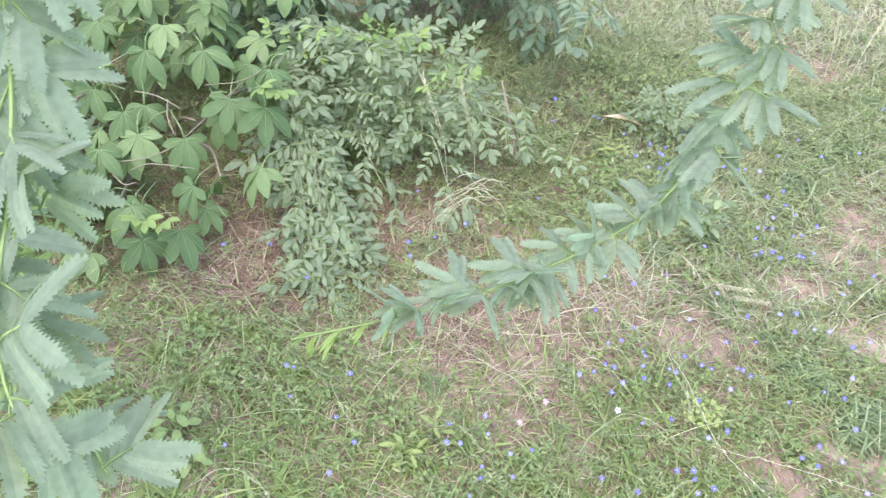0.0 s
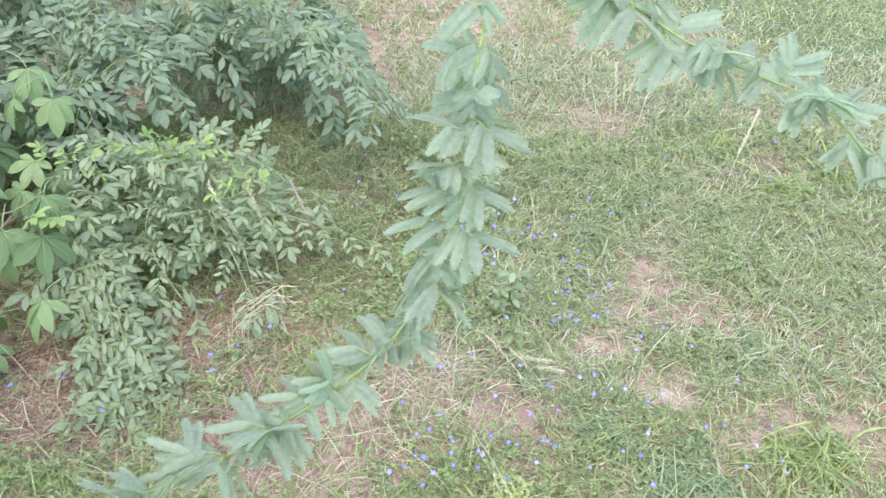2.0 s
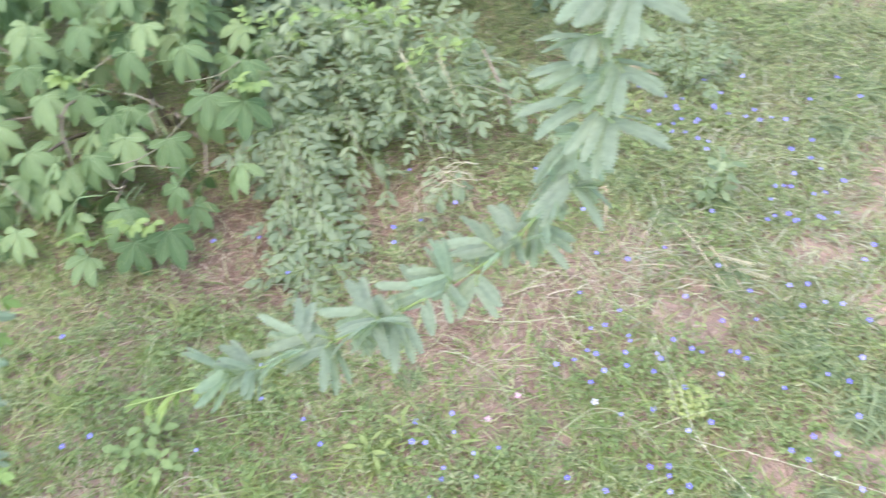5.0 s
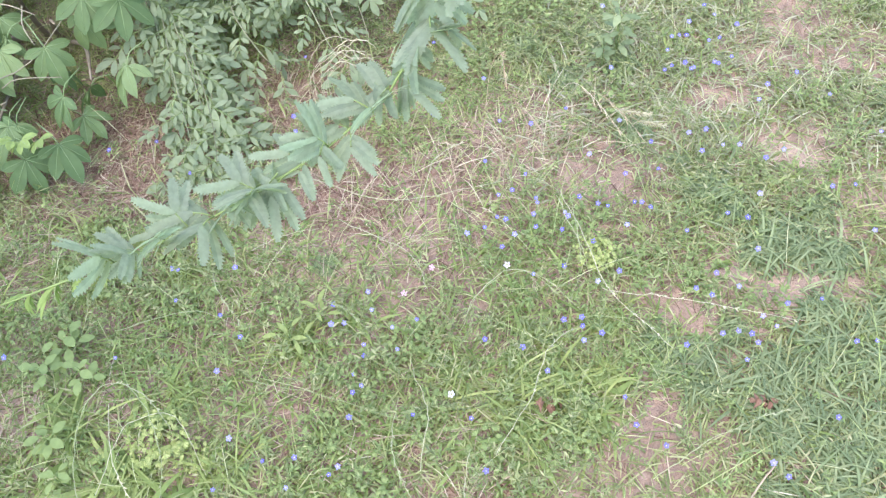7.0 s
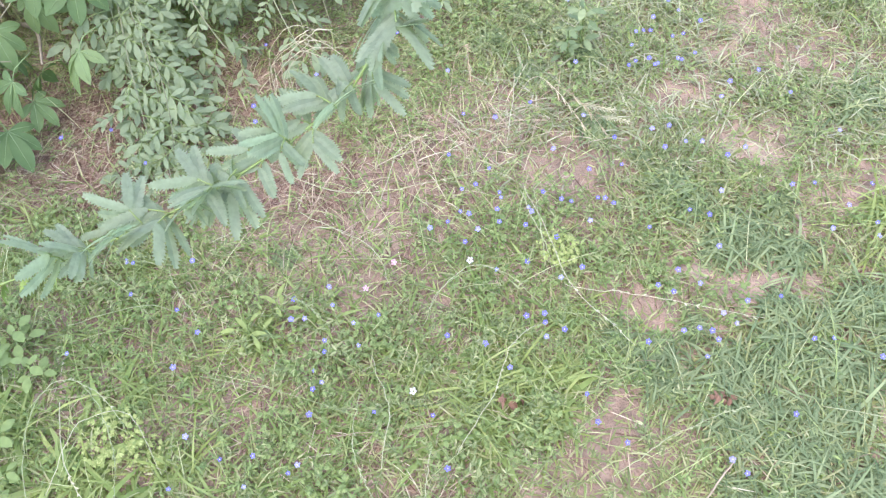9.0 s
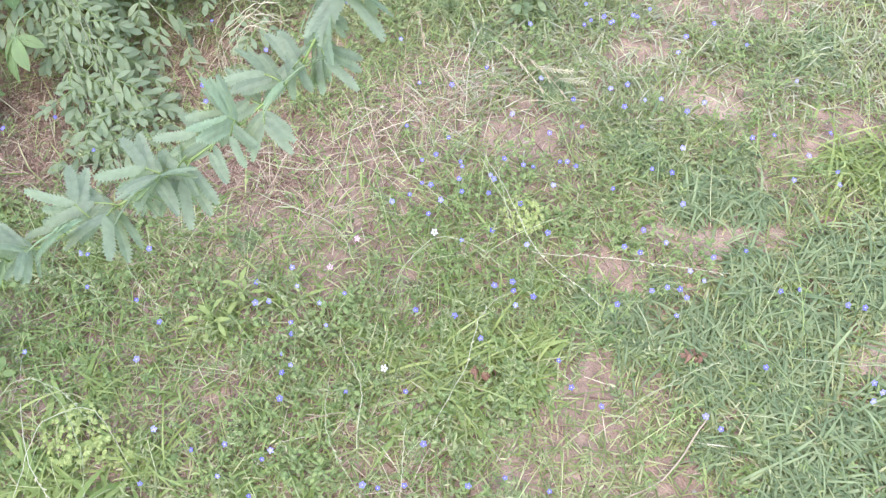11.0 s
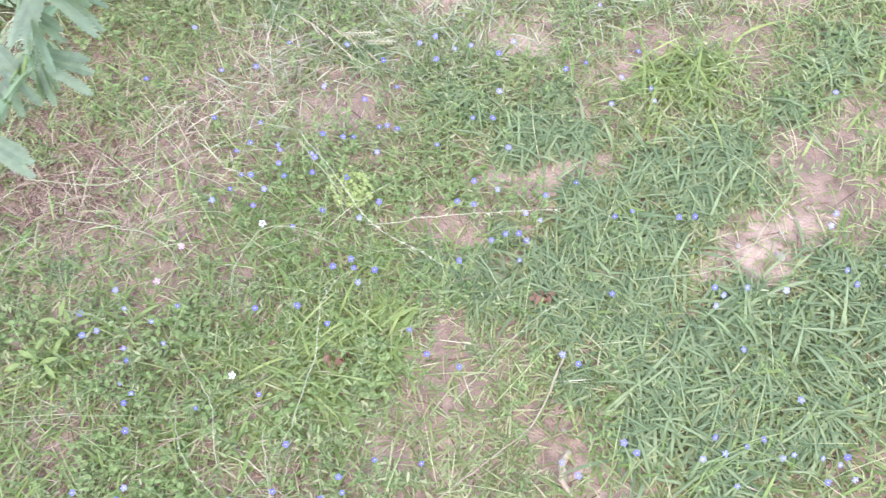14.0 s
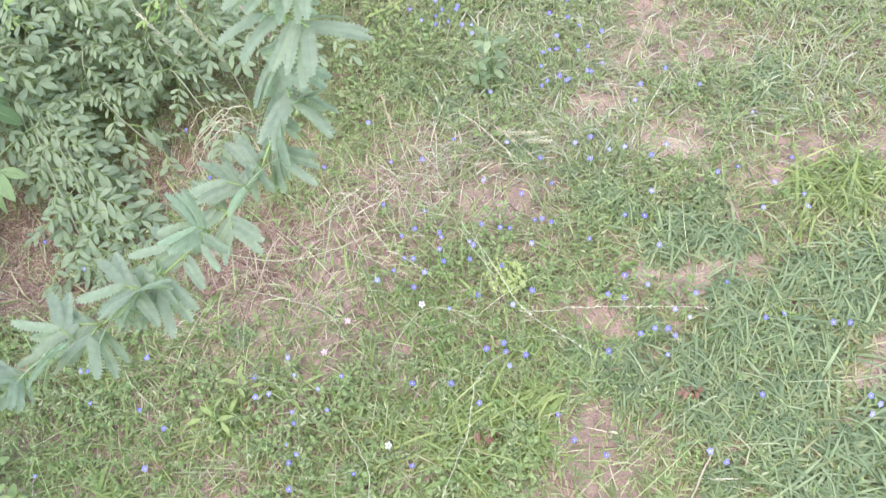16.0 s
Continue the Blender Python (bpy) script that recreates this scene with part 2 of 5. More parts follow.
GREENSTEM = leaf_mat("green_stem", [(0, (0.18, 0.24, 0.075)), (1, (0.25, 0.31, 0.10))], vary="object", through_light=0.05)
BARK = leaf_mat("brown_bark", [(0, (0.14, 0.11, 0.07)), (1, (0.24, 0.195, 0.125))], vary="object", rough=0.85, through_light=0.0, grain=40)
TWIG = leaf_mat("pale_twig", [(0, (0.19, 0.175, 0.10)), (1, (0.28, 0.235, 0.15))], vary="object", rough=0.8, through_light=0.0)
OLIVE = leaf_mat("olive_stem", [(0, (0.16, 0.17, 0.09)), (1, (0.24, 0.23, 0.13))], vary="object", rough=0.8, through_light=0.0)
TANSTICK = leaf_mat("tan_stick", [(0, (0.36, 0.24, 0.17)), (1, (0.42, 0.29, 0.21))], rough=0.85, through_light=0.0)
BLUE = leaf_mat("blue_petal", [(0, (0.155, 0.14, 0.49)), (0.6, (0.225, 0.205, 0.58)), (1, (0.35, 0.325, 0.66))], vary="object", rough=0.6, through_light=0.25)
WHITE = leaf_mat("white_petal", [(0, (0.68, 0.62, 0.63)), (1, (0.76, 0.68, 0.70))], vary="object", rough=0.6)
PINK = leaf_mat("pink_petal", [(0, (0.60, 0.30, 0.38)), (1, (0.68, 0.40, 0.46))], vary="object", rough=0.6)
YELLOWHERB = leaf_mat("yellow_herb", [(0, (0.24, 0.285, 0.085)), (0.6, (0.33, 0.36, 0.12)), (1, (0.42, 0.43, 0.17))])
DEAD = leaf_mat("dead_leaf", [(0, (0.16, 0.085, 0.05)), (1, (0.25, 0.145, 0.09))], through_light=0.1, rough=0.8)
STONE = leaf_mat("pale_stone", [(0, (0.23, 0.19, 0.145)), (1, (0.29, 0.24, 0.185))], through_light=0.0, rough=0.9)


# ---- ground: one sheet to the horizon ----
def rise(x, y):
    """The height of the ground."""
    x, y = np.asarray(x, float), np.asarray(y, float)
    z = 0.012 * np.sin(3.1 * x + 1.3 * np.sin(2.2 * y)) * np.cos(2.7 * y + 0.6) + 0.006 * np.sin(9.0 * x + 4.0 * y) * np.sin(7.0 * y - 3.0 * x)
    far = np.hypot(x, y - 1.5)
    return z * np.clip((9 - far) / 4, 0, 1)


def ground():
    near = np.arange(-4.0, 4.001, 0.05)
    out = np.array([5, 6, 8, 11, 16, 25, 45, 90, 200, 500, 1200, 3000.0])
    xs = np.concatenate([-out[::-1], near, out])
    ys = xs + 1.5
    gx, gy = np.meshgrid(xs, ys, indexing="ij")
    v = np.stack([gx, gy, rise(gx, gy)], -1).reshape(-1, 3)
    n, m = gx.shape
    i, j = np.meshgrid(np.arange(n - 1), np.arange(m - 1), indexing="ij")
    a = (i * m + j).ravel()
    t = np.concatenate([np.stack([a, a + m, a + m + 1], -1), np.stack([a, a + m + 1, a + 1], -1)])
    ob = new("ground", tri_mesh("ground", v, t, [SOIL]))
    return tagged(ob, "dusty reddish-brown soil under patchy weedy grass", "ground", kind="structure")


ground()

# Bare spots: x, y, half width, half depth.
BARE = [
    (0.70, 1.46, 0.155, 0.09), (1.17, 1.25, 0.09, 0.09), (0.99, 1.33, 0.10, 0.07), (0.90, 1.26, 0.09, 0.06), (0.65, 1.03, 0.14, 0.06),
    (0.34, 1.00, 0.08, 0.06), (0.24, 1.39, 0.12, 0.10), (0.95, 0.72, 0.13, 0.08), (0.41, 0.45, 0.055, 0.13), (0.13, 0.62, 0.04, 0.025),
    (1.35, 1.33, 0.13, 0.07), (0.75, 0.57, 0.07, 0.04), (0.28, 0.72, 0.025, 0.045), (0.57, 1.62, 0.14, 0.08), (0.80, 1.90, 0.17, 0.12),
    (0.84, 1.76, 0.24, 0.12), (1.50, 2.60, 0.20, 0.15), (0.85, 2.9, 0.25, 0.15), (1.18, 0.89, 0.14, 0.09), (1.19, 0.77, 0.13, 0.08), (1.06, 0.74, 0.11, 0.06), (1.42, 0.93, 0.10, 0.08), (1.13, 0.40, 0.07, 0.06), (-0.1, 0.98, 0.04, 0.11),
]
# Straw-covered spots: x, y, half width, half depth, strength.
DRY = [
    (-1.06, 0.74, 0.11, 0.07, 0.9), (-0.48, 0.76, 0.06, 0.05, 0.8), (-0.62, 0.98, 0.16, 0.09, 0.4), (-0.9, 0.98, 0.12, 0.08, 0.4),
    (-0.98, 1.52, 0.30, 0.18, 1.4), (-0.58, 1.68, 0.22, 0.15, 1.0), (-0.38, 1.30, 0.28, 0.18, 1.1), (-0.2, 1.44, 0.15, 0.10, 0.8), (0.05, 1.48, 0.22, 0.16, 0.6),
    (-0.15, 1.12, 0.22, 0.14, 0.4), (-1.15, 1.15, 0.16, 0.10, 0.5), (-1.1, 0.75, 0.15, 0.10, 0.5), (-0.3, 0.62, 0.12, 0.10, 0.5),
    (-0.1, 0.5, 0.12, 0.10, 0.6), (-0.85, 0.88, 0.30, 0.20, 0.2), (-1.02, 1.14, 0.30, 0.18, 0.3), (1.15, 1.9, 0.5, 0.3, 0.2), (-1.35, 0.95, 0.2, 0.2, 0.2), (-0.15, 2.45, 0.35, 0.30, 0.5), (0.5, 3.2, 0.5, 0.4, 0.4), (0.3, 0.45, 0.2, 0.15, 0.12),
]


def bareness(x, y):
    b = np.zeros_like(x)
    for cx, cy, rx, ry in BARE:
        d = np.hypot((x - cx) / rx, (y - cy) / ry) + 0.3 * np.sin(31 * x + 3 * cx) * np.sin(37 * y) + 0.2 * np.sin(71 * x - 53 * y)
        b = np.maximum(b, np.clip(1.68 - 1.38 * d, 0, 0.97))
    return b


def dryness(x, y):
    b = np.zeros_like(x)
    for cx, cy, rx, ry, s in DRY:
        d = ((x - cx) / rx) ** 2 + ((y - cy) / ry) ** 2
        b = np.maximum(b, s * np.exp(-0.7 * d))
    return b


def patchy(x, y, s, seed):
    """Smooth uneven density between 0 and 1."""
    a = np.sin(s * x + seed) * np.cos(s * 1.13 * y - 2 * seed) + 0.6 * np.sin(2.3 * s * x - 1.7 * s * y + seed * 3) + 0.4 * np.cos(3.9 * s * y + 2.9 * s * x + seed)
    return np.clip(0.5 + 0.4 * a, 0, 1)


def places(n, box, keep):
    """n random places in the box, thinned by keep(x, y)."""
    x, y = rng.uniform(box[0], box[1], n), rng.uniform(box[2], box[3], n)
    ok = (rng.random(n) < keep(x, y)) & (y > 0.12 - 0.14 * x) & (x > -1.75 - 0.95 * (y - 0.3)) & (x < 1.25 + 0.6 * y)
    x, y = x[ok], y[ok]
    return np.stack([x, y, rise(x, y) - 0.003], -1)


BLADES = [blade(b) for b in (0.3, 0.8, 1.3, 1.8)]
FINE = [blade(b, 3) for b in (0.4, 1.0, 1.6)]
NEAR, FAR = (-2.3, 1.9, 0.05, 2.9), (-3.2, 3.6, 2.65, 5.2)


def sward(name, mat, spots, length, width, tilt, label, kinds=BLADES):
    """A stand of blades, too many to count, as one thing."""
    pieces = []
    which = rng.integers(0, len(kinds), len(spots))
    for k, kind in enumerate(kinds):
        p = spots[which == k]
        n = len(p)
        if not n:
            continue
        size = rng.uniform(*length, n) * rng.uniform(0.7, 1.2, n)
        w = rng.uniform(*width, n)
        s = np.stack([w, size, size], -1)
        pieces.append(spread(kind, p, turns(rng.uniform(0, 6.283, n), rng.uniform(*tilt, n), rng.uniform(-0.6, 0.6, n)), s))
    v, t, _ = merge(pieces)
    ob = new(name, tri_mesh(name, v, t, [mat]))
    return tagged(ob, label, "grass", kind="stuff")


sward("grass", GRASS, places(230000, NEAR, lambda x, y: (1 - 0.85 * bareness(x, y)) * (1 - 0.88 * np.clip(dryness(x, y), 0, 1)) * (0.45 + 0.55 * patchy(x, y, 7, 1.0))),
      (0.024, 0.068), (0.0027, 0.0056), (0.4, 1.5), "short fine green meadow grass with bare gaps", FINE)
sward("longer_grass", GRASS, places(46000, NEAR, lambda x, y: (1 - bareness(x, y)) * (1 - 0.8 * np.clip(dryness(x, y), 0, 1)) * patchy(x, y, 6, 2.6)),
      (0.055, 0.105), (0.0022, 0.0044), (0.3, 1.3), "longer green grass blades standing among short ones", BLADES)
# blades from y 1.3 outward carry the painted haze
sward("dusty_grass", HAZED, places(120000, (-0.1, 2.6, 1.3, 3.6), lambda x, y: (1 - 0.9 * bareness(x, y)) * np.clip((y - 1.25) / 0.3, 0, 1) * np.clip((x + 0.05) / 0.25, 0, 1) * (0.35 + 0.65 * patchy(x, y, 6, 0.7))),
      (0.03, 0.085), (0.003, 0.0058), (0.3, 1.4), "grey-green meadow grass paled by painted haze", FINE)
sward("lush_grass", BROAD, places(14000, (-1.6, 0.1, 0.2, 1.25), lambda x, y: (1 - bareness(x, y)) * (1 - 0.8 * np.clip(dryness(x, y), 0, 1)) * np.clip(1.5 * patchy(x, y, 8, 1.2) - 0.35, 0, 1)),
      (0.03, 0.08), (0.0035, 0.007), (0.35, 1.4), "lush green grass blades among straw and weeds")
sward("duff", DUFF, places(210000, NEAR, lambda x, y: 0.55 * (1 - 0.88 * bareness(x, y))), (0.012, 0.042), (0.0016, 0.0036), (1.05, 1.6), "olive-brown dead leaf scraps between grass blades", [blade(b, 2) for b in (0.5, 1.3)])
sward("far_grass", FAR_HAZED, places(120000, FAR, lambda x, y: (1 - 0.9 * bareness(x, y)) * (0.45 + 0.55 * patchy(x, y, 5, 2.0))),
      (0.03, 0.085), (0.004, 0.0075), (0.3, 1.4), "rough green meadow grass beyond the shrubs, lightened for haze", [blade(b, 2) for b in (0.4, 1.1)])
OUTER = np.stack([rng.uniform(-6, 6, 130000), rng.uniform(-3.5, 8, 130000), np.zeros(130000)], -1)
OUTER[:100000, 0], OUTER[:100000, 1] = rng.normal(0.1, 1.8, 100000), rng.normal(1.9, 2.0, 100000)
OUTER = OUTER[~((OUTER[:, 1] > 0.12 - 0.14 * OUTER[:, 0]) & (OUTER[:, 1] < 5.2) & (OUTER[:, 0] > -1.75 - 0.95 * (OUTER[:, 1] - 0.3)) & (OUTER[:, 0] < 1.25 + 0.6 * OUTER[:, 1]) & ((OUTER[:, 0] < 1.9) | (OUTER[:, 1] > 2.65)))]
sward("outer_grass", GRASS, OUTER, (0.07, 0.15), (0.006, 0.011), (0.3, 1.35), "rough meadow grass all round", [blade(b, 2) for b in (0.5, 1.2)])
sward("tall_grass", OLIVEGRASS, places(26000, (-1.0, 1.0, 1.95, 3.3), lambda x, y: patchy(x, y, 9, 1.7) * np.clip(1.1 * np.exp(-((x + 0.08) / 0.42) ** 2 - ((y - 2.66) / 0.32) ** 2), 0, 1)),
      (0.07, 0.17), (0.0024, 0.0052), (0.05, 1.1), "taller thin olive-green grass standing between shrubs", FINE)
sward("bright_grass", BROAD, places(26000, NEAR, lambda x, y: (1 - bareness(x, y)) * (1 - 0.9 * np.clip(dryness(x, y), 0, 1)) * np.clip(patchy(x, y, 5, 4.2) * 1.4 - 0.35, 0, 1)),
      (0.035, 0.085), (0.004, 0.009), (0.4, 1.4), "bright green broad grass blades lying flat")
sward("dry_grass", STRAW, np.vstack([
    places(6000, (-1.45, -0.65, 1.32, 1.75), lambda x, y: np.clip(dryness(x, y), 0, 1)),
    places(2500, (-0.75, -0.4, 1.55, 1.8), lambda x, y: np.clip(dryness(x, y), 0, 1)),
    places(110000, NEAR, lambda x, y: np.clip(0.15 + 0.10 * np.clip((y - 1.2) / 0.4, 0, 1) + 0.09 * np.clip((0.3 - x) / 0.3, 0, 1) + 0.6 * dryness(x, y), 0, 1) * (1 - 0.6 * bareness(x, y))),
    places(32000, FAR, lambda x, y: np.clip(0.3 + 0.6 * dryness(x, y), 0, 1))]),
    (0.025, 0.095), (0.0013, 0.0028), (0.75, 1.55), "pale dry straw lying over the soil", FINE)
sward("litter", THATCH, places(100000, NEAR, lambda x, y: 0.08 + 0.62 * bareness(x, y)),
      (0.008, 0.03), (0.0012, 0.003), (1.3, 1.65), "scraps of dead grass scattered over bare soil", FINE)
sward("grass_stalks", STALK, places(6000, NEAR, lambda x, y: 0.35 * (1 - bareness(x, y)) + 0.3 * patchy(x, y, 4, 5.0)),
      (0.10, 0.22), (0.0011, 0.002), (0.2, 1.25), "thin pale green flowering grass stalks", BLADES)
sward("brown_thatch", THATCH, np.vstack([places(60000, (-1.5, -0.3, 1.25, 1.95), lambda x, y: np.clip(dryness(x, y), 0, 1)), places(160000, NEAR, lambda x, y: np.clip(0.20 + 0.95 * dryness(x, y), 0, 1))]),
      (0.03, 0.10), (0.0014, 0.0032), (0.95, 1.55), "brown dead grass thatch on the soil", FINE)

# small creeping herbs: leaves set round short leaning stems
HLEAF = leaflet(1, 0.30, 0.45, 0.15, 0.2, 3)


def herb_sprig(leaves, spread_out):
    pieces = []
    for i in range(leaves):
        s = rng.uniform(0.6, 1.1) * (1.1 - 0.4 * i / leaves)
        pieces.append(moved((HLEAF[0] * s, HLEAF[1]), pose(rng.uniform(-0.3, 0.3) * spread_out, rng.uniform(-0.3, 0.3) * spread_out, 0.35 * i, rng.uniform(-25, 30), rng.uniform(-15, 15), 137 * i + rng.uniform(-25, 25))))
    v, t, _ = merge(pieces)
    return v, t


def herb_carpet():
    pieces = []
    kinds = [herb_sprig(6, 0.6), herb_sprig(7, 1.2), herb_sprig(5, 0.4)]
    spots = np.vstack([places(32000, NEAR, lambda x, y: (1 - bareness(x, y)) * (1 - 0.75 * np.clip(dryness(x, y), 0, 1)) * np.clip(patchy(x, y, 6, 0.3) * 1.5 - 0.2, 0, 1) * np.where((x > 0.5) & (y < 1.15), 0.35, 1.0)),
                       places(14000, FAR, lambda x, y: patchy(x, y, 4, 0.9))])
    spots[:, 2] += rng.uniform(0.004, 0.03, len(spots))
    which = rng.integers(0, 3, len(spots))
    for k in range(3):
        p = spots[which == k]
        n = len(p)
        s = rng.uniform(0.009, 0.020, n)[:, None] * np.ones(3)
        pieces.append(spread(kinds[k], p, turns(rng.uniform(0, 6.283, n), rng.uniform(-0.7, 0.7, n), rng.uniform(-3, 3, n)), s))
    v, t, _ = merge(pieces)
    return tagged(new("creeping_herb", tri_mesh("creeping_herb", v, t, [HERB])), "small narrow green leaves of creeping weeds", "weed", kind="stuff")


herb_carpet()


def creeping_spray(leaves, bend):
    """A stem lying on the ground with small narrow leaves left and right; length 1."""
    line = smooth_line([(0, 0, 0.02), (0.05 * bend, 0.35, 0.10), (0.35 * bend, 0.75, 0.09), (0.6 * bend, 1.0, 0.14)], 9)
    pieces = [tube(line, np.linspace(0.011, 0.006, 9), 3)]
    for i in range(leaves):
        q = line[min(8, int(1 + 7.5 * i / leaves))]
        size = rng.uniform(0.11, 0.19) * (1.1 - 0.45 * i / leaves)
        pieces.append(moved((HLEAF[0] * np.array([0.85, 1, 1]) * size, HLEAF[1]), Matrix.Translation(q) @ pose(0, 0, 0, rng.uniform(-5, 35), rng.uniform(-25, 25), (1 if i % 2 else -1) * rng.uniform(30, 80) - 25 * bend * i / leaves)))
    v, t, _ = merge(pieces)
    return v, t


def creeping_mat():
    kinds = [creeping_spray(n, b) for n, b in ((18, 0.5), (22, -0.6), (15, 0.1), (20, 1.0))]
    spots = np.vstack([places(5200, NEAR, lambda x, y: (1 - 0.8 * bareness(x, y)) * (1 - 0.7 * np.clip(dryness(x, y), 0, 1)) * np.clip(patchy(x, y, 4.5, 1.9) * 1.4 - 0.1, 0, 1) * np.where((x > 0.45) & (y < 1.0), 0.3, 1.0)),
                       places(1400, (-0.5, 1.9, 1.75, 3.2), lambda x, y: 0.25 + 0.75 * patchy(x, y, 5, 3.1))])
    spots[:, 2] += rng.uniform(0.006, 0.035, len(spots))
    which = rng.integers(0, 4, len(spots))
    pieces = []
    for k in range(4):
        p = spots[which == k]
        n = len(p)
        pieces.append(spread(kinds[k], p, turns(rng.uniform(0, 6.283, n), rng.uniform(-0.05, 0.45, n)), rng.uniform(0.07, 0.125, n)[:, None] * np.ones(3)))
    v, t, _ = merge(pieces)
    return tagged(new("creeping_weed", tri_mesh("creeping_weed", v, t, [CREEPER])), "creeping weed stems with small alternate grey-green leaves", "weed", kind="stuff")


creeping_mat()


# ---- coarse grass tufts, each a thing ----
def tuft_mesh(name, mat, n, radius, length, width, tilt):
    a, r = rng.uniform(0, 6.283, n), radius * np.sqrt(rng.random(n))
    p = np.stack([r * np.cos(a), r * np.sin(a), np.full(n, -0.005)], -1)
    pieces = []
    which = rng.integers(1, 4, n)
    for k in range(4):
        q = p[which == k]
        m = len(q)
        if not m:
            continue
        az = a[which == k] + math.pi / 2 + rng.normal(0, 0.45, m)
        L = rng.uniform(*length, m)
        pieces.append(spread(BLADES[k], q, turns(az + math.pi, rng.uniform(*tilt, m), rng.uniform(-0.5, 0.5, m)), np.stack([rng.uniform(*width, m), L, L], -1)))
    v, t, _ = merge(pieces)
    return tri_mesh(name, v, t, [mat])


def tufts(name, meshes, blades, spots, label, group, category="grass"):
    """Each tuft: its crowded inner blades as one part, the outer ones singly."""
    for i, (x, y, s) in enumerate(spots):
        root = new(name)
        root.empty_display_size = 0.02
        root.matrix_basis = pose(x, y, float(rise(x, y)), 0, 0, rng.uniform(0, 360)) @ Matrix.Scale(s, 4)
        tagged(root, label, category, group)
        tagged(part("tussock", meshes[i % len(meshes)], root), kind="stuff")
        for k in range(14):
            a = rng.uniform(0, 360)
            r = rng.uniform(0.01, 0.07)
            ob = part("blade", blades[int(rng.integers(0, len(blades)))], root)
            ob.matrix_basis = pose(r * math.cos(radians(a)), r * math.sin(radians(a)), -0.004, 0, 0, a - 90 + rng.uniform(-40, 40)) @ pose(0, 0, 0, rng.uniform(-65, -15), 0, 0) @ Matrix.Scale(rng.uniform(0.7, 1.15), 4)


def single_blades(mat, length, width):
    out = []
    for bend in (0.9, 1.3, 1.7, 2.1):
        v, t = blade(-bend, 6)
        v = v * np.array([width, length, length])
        v[:, 1] += 6.0 * np.abs(v[:, 0]) ** 1.5
        out.append(tri_mesh("blade", v, t, [mat]))
    return out


COARSE_MORE = []
while len(COARSE_MORE) < 34:
    cx, cy = rng.uniform(0.45, 1.35), rng.uniform(0.28, 0.98)
    if float(bareness(np.array([cx]), np.array([cy]))[0]) < 0.15 and cx > 0.82 - 0.6 * cy and all(math.hypot(cx - a, cy - b) > 0.07 for a, b, _ in COARSE_MORE):
        COARSE_MORE.append((cx, cy, rng.uniform(0.65, 1.0)))
while len(COARSE_MORE) < 56:
    cx, cy = rng.uniform(0.3, 1.45), rng.uniform(1.5, 2.7)
    if float(bareness(np.array([cx]), np.array([cy]))[0]) < 0.1:
        COARSE_MORE.append((cx, cy, rng.uniform(0.7, 1.1)))
COARSE_MESH = [tuft_mesh("grass_tuft", COARSE, n, 0.088, (0.04, 0.105), (0.0036, 0.0070), (0.2, 1.35)) for n in (200, 235, 215)]
tufts("grass_tuft", COARSE_MESH, single_blades(COARSE_ONE, 0.10, 0.0072), [
    (0.65, 0.88, 1.0), (0.78, 0.80, 1.1), (0.72, 0.70, 0.9), (0.86, 0.60, 1.2), (0.98, 0.55, 1.1), (0.58, 0.42, 1.1), (0.68, 0.34, 1.0), (0.80, 0.45, 1.0),
    (0.62, 0.62, 0.9), (0.55, 0.80, 0.8), (0.90, 0.88, 1.0), (0.84, 0.96, 1.0), (1.00, 0.98, 1.1), (1.08, 0.62, 1.1), (1.12, 0.48, 1.2), (0.92, 0.36, 1.0),
    (0.50, 0.55, 0.7), (1.33, 1.10, 1.0), (1.20, 1.02, 0.9), (0.47, 1.30, 1.05), (0.61, 1.17, 1.05), (0.42, 1.40, 0.6), (0.72, 1.25, 0.7), (1.15, 0.3, 1.1),
    (0.40, 0.86, 0.8), (0.33, 0.84, 0.7), (0.47, 0.92, 0.6), (1.32, 0.62, 1.0), (0.15, 1.72, 0.8), (0.05, 1.85, 0.8), (0.25, 1.85, 0.7), (-0.45, 1.12, 0.5),
    (0.57, 1.12, 0.9), (0.66, 1.13, 0.95), (0.73, 1.10, 0.9), (0.51, 1.25, 0.9), (0.30, 0.90, 0.7), (0.75, 0.57, 1.0), (0.66, 0.50, 1.0), (1.42, 1.15, 1.0), (1.5, 1.0, 1.1), (0.98, 0.44, 1.0), (0.38, 0.78, 0.7), (0.52, 0.68, 0.8)] + COARSE_MORE,
    "blue-green tuft of coarse broad-bladed grass on dusty soil", "coarse grass tufts")
BRIGHT_MESH = [tuft_mesh("bright_tuft", LIME, n, 0.07, (0.05, 0.13), (0.0028, 0.006), (0.25, 1.35)) for n in (110, 130)]
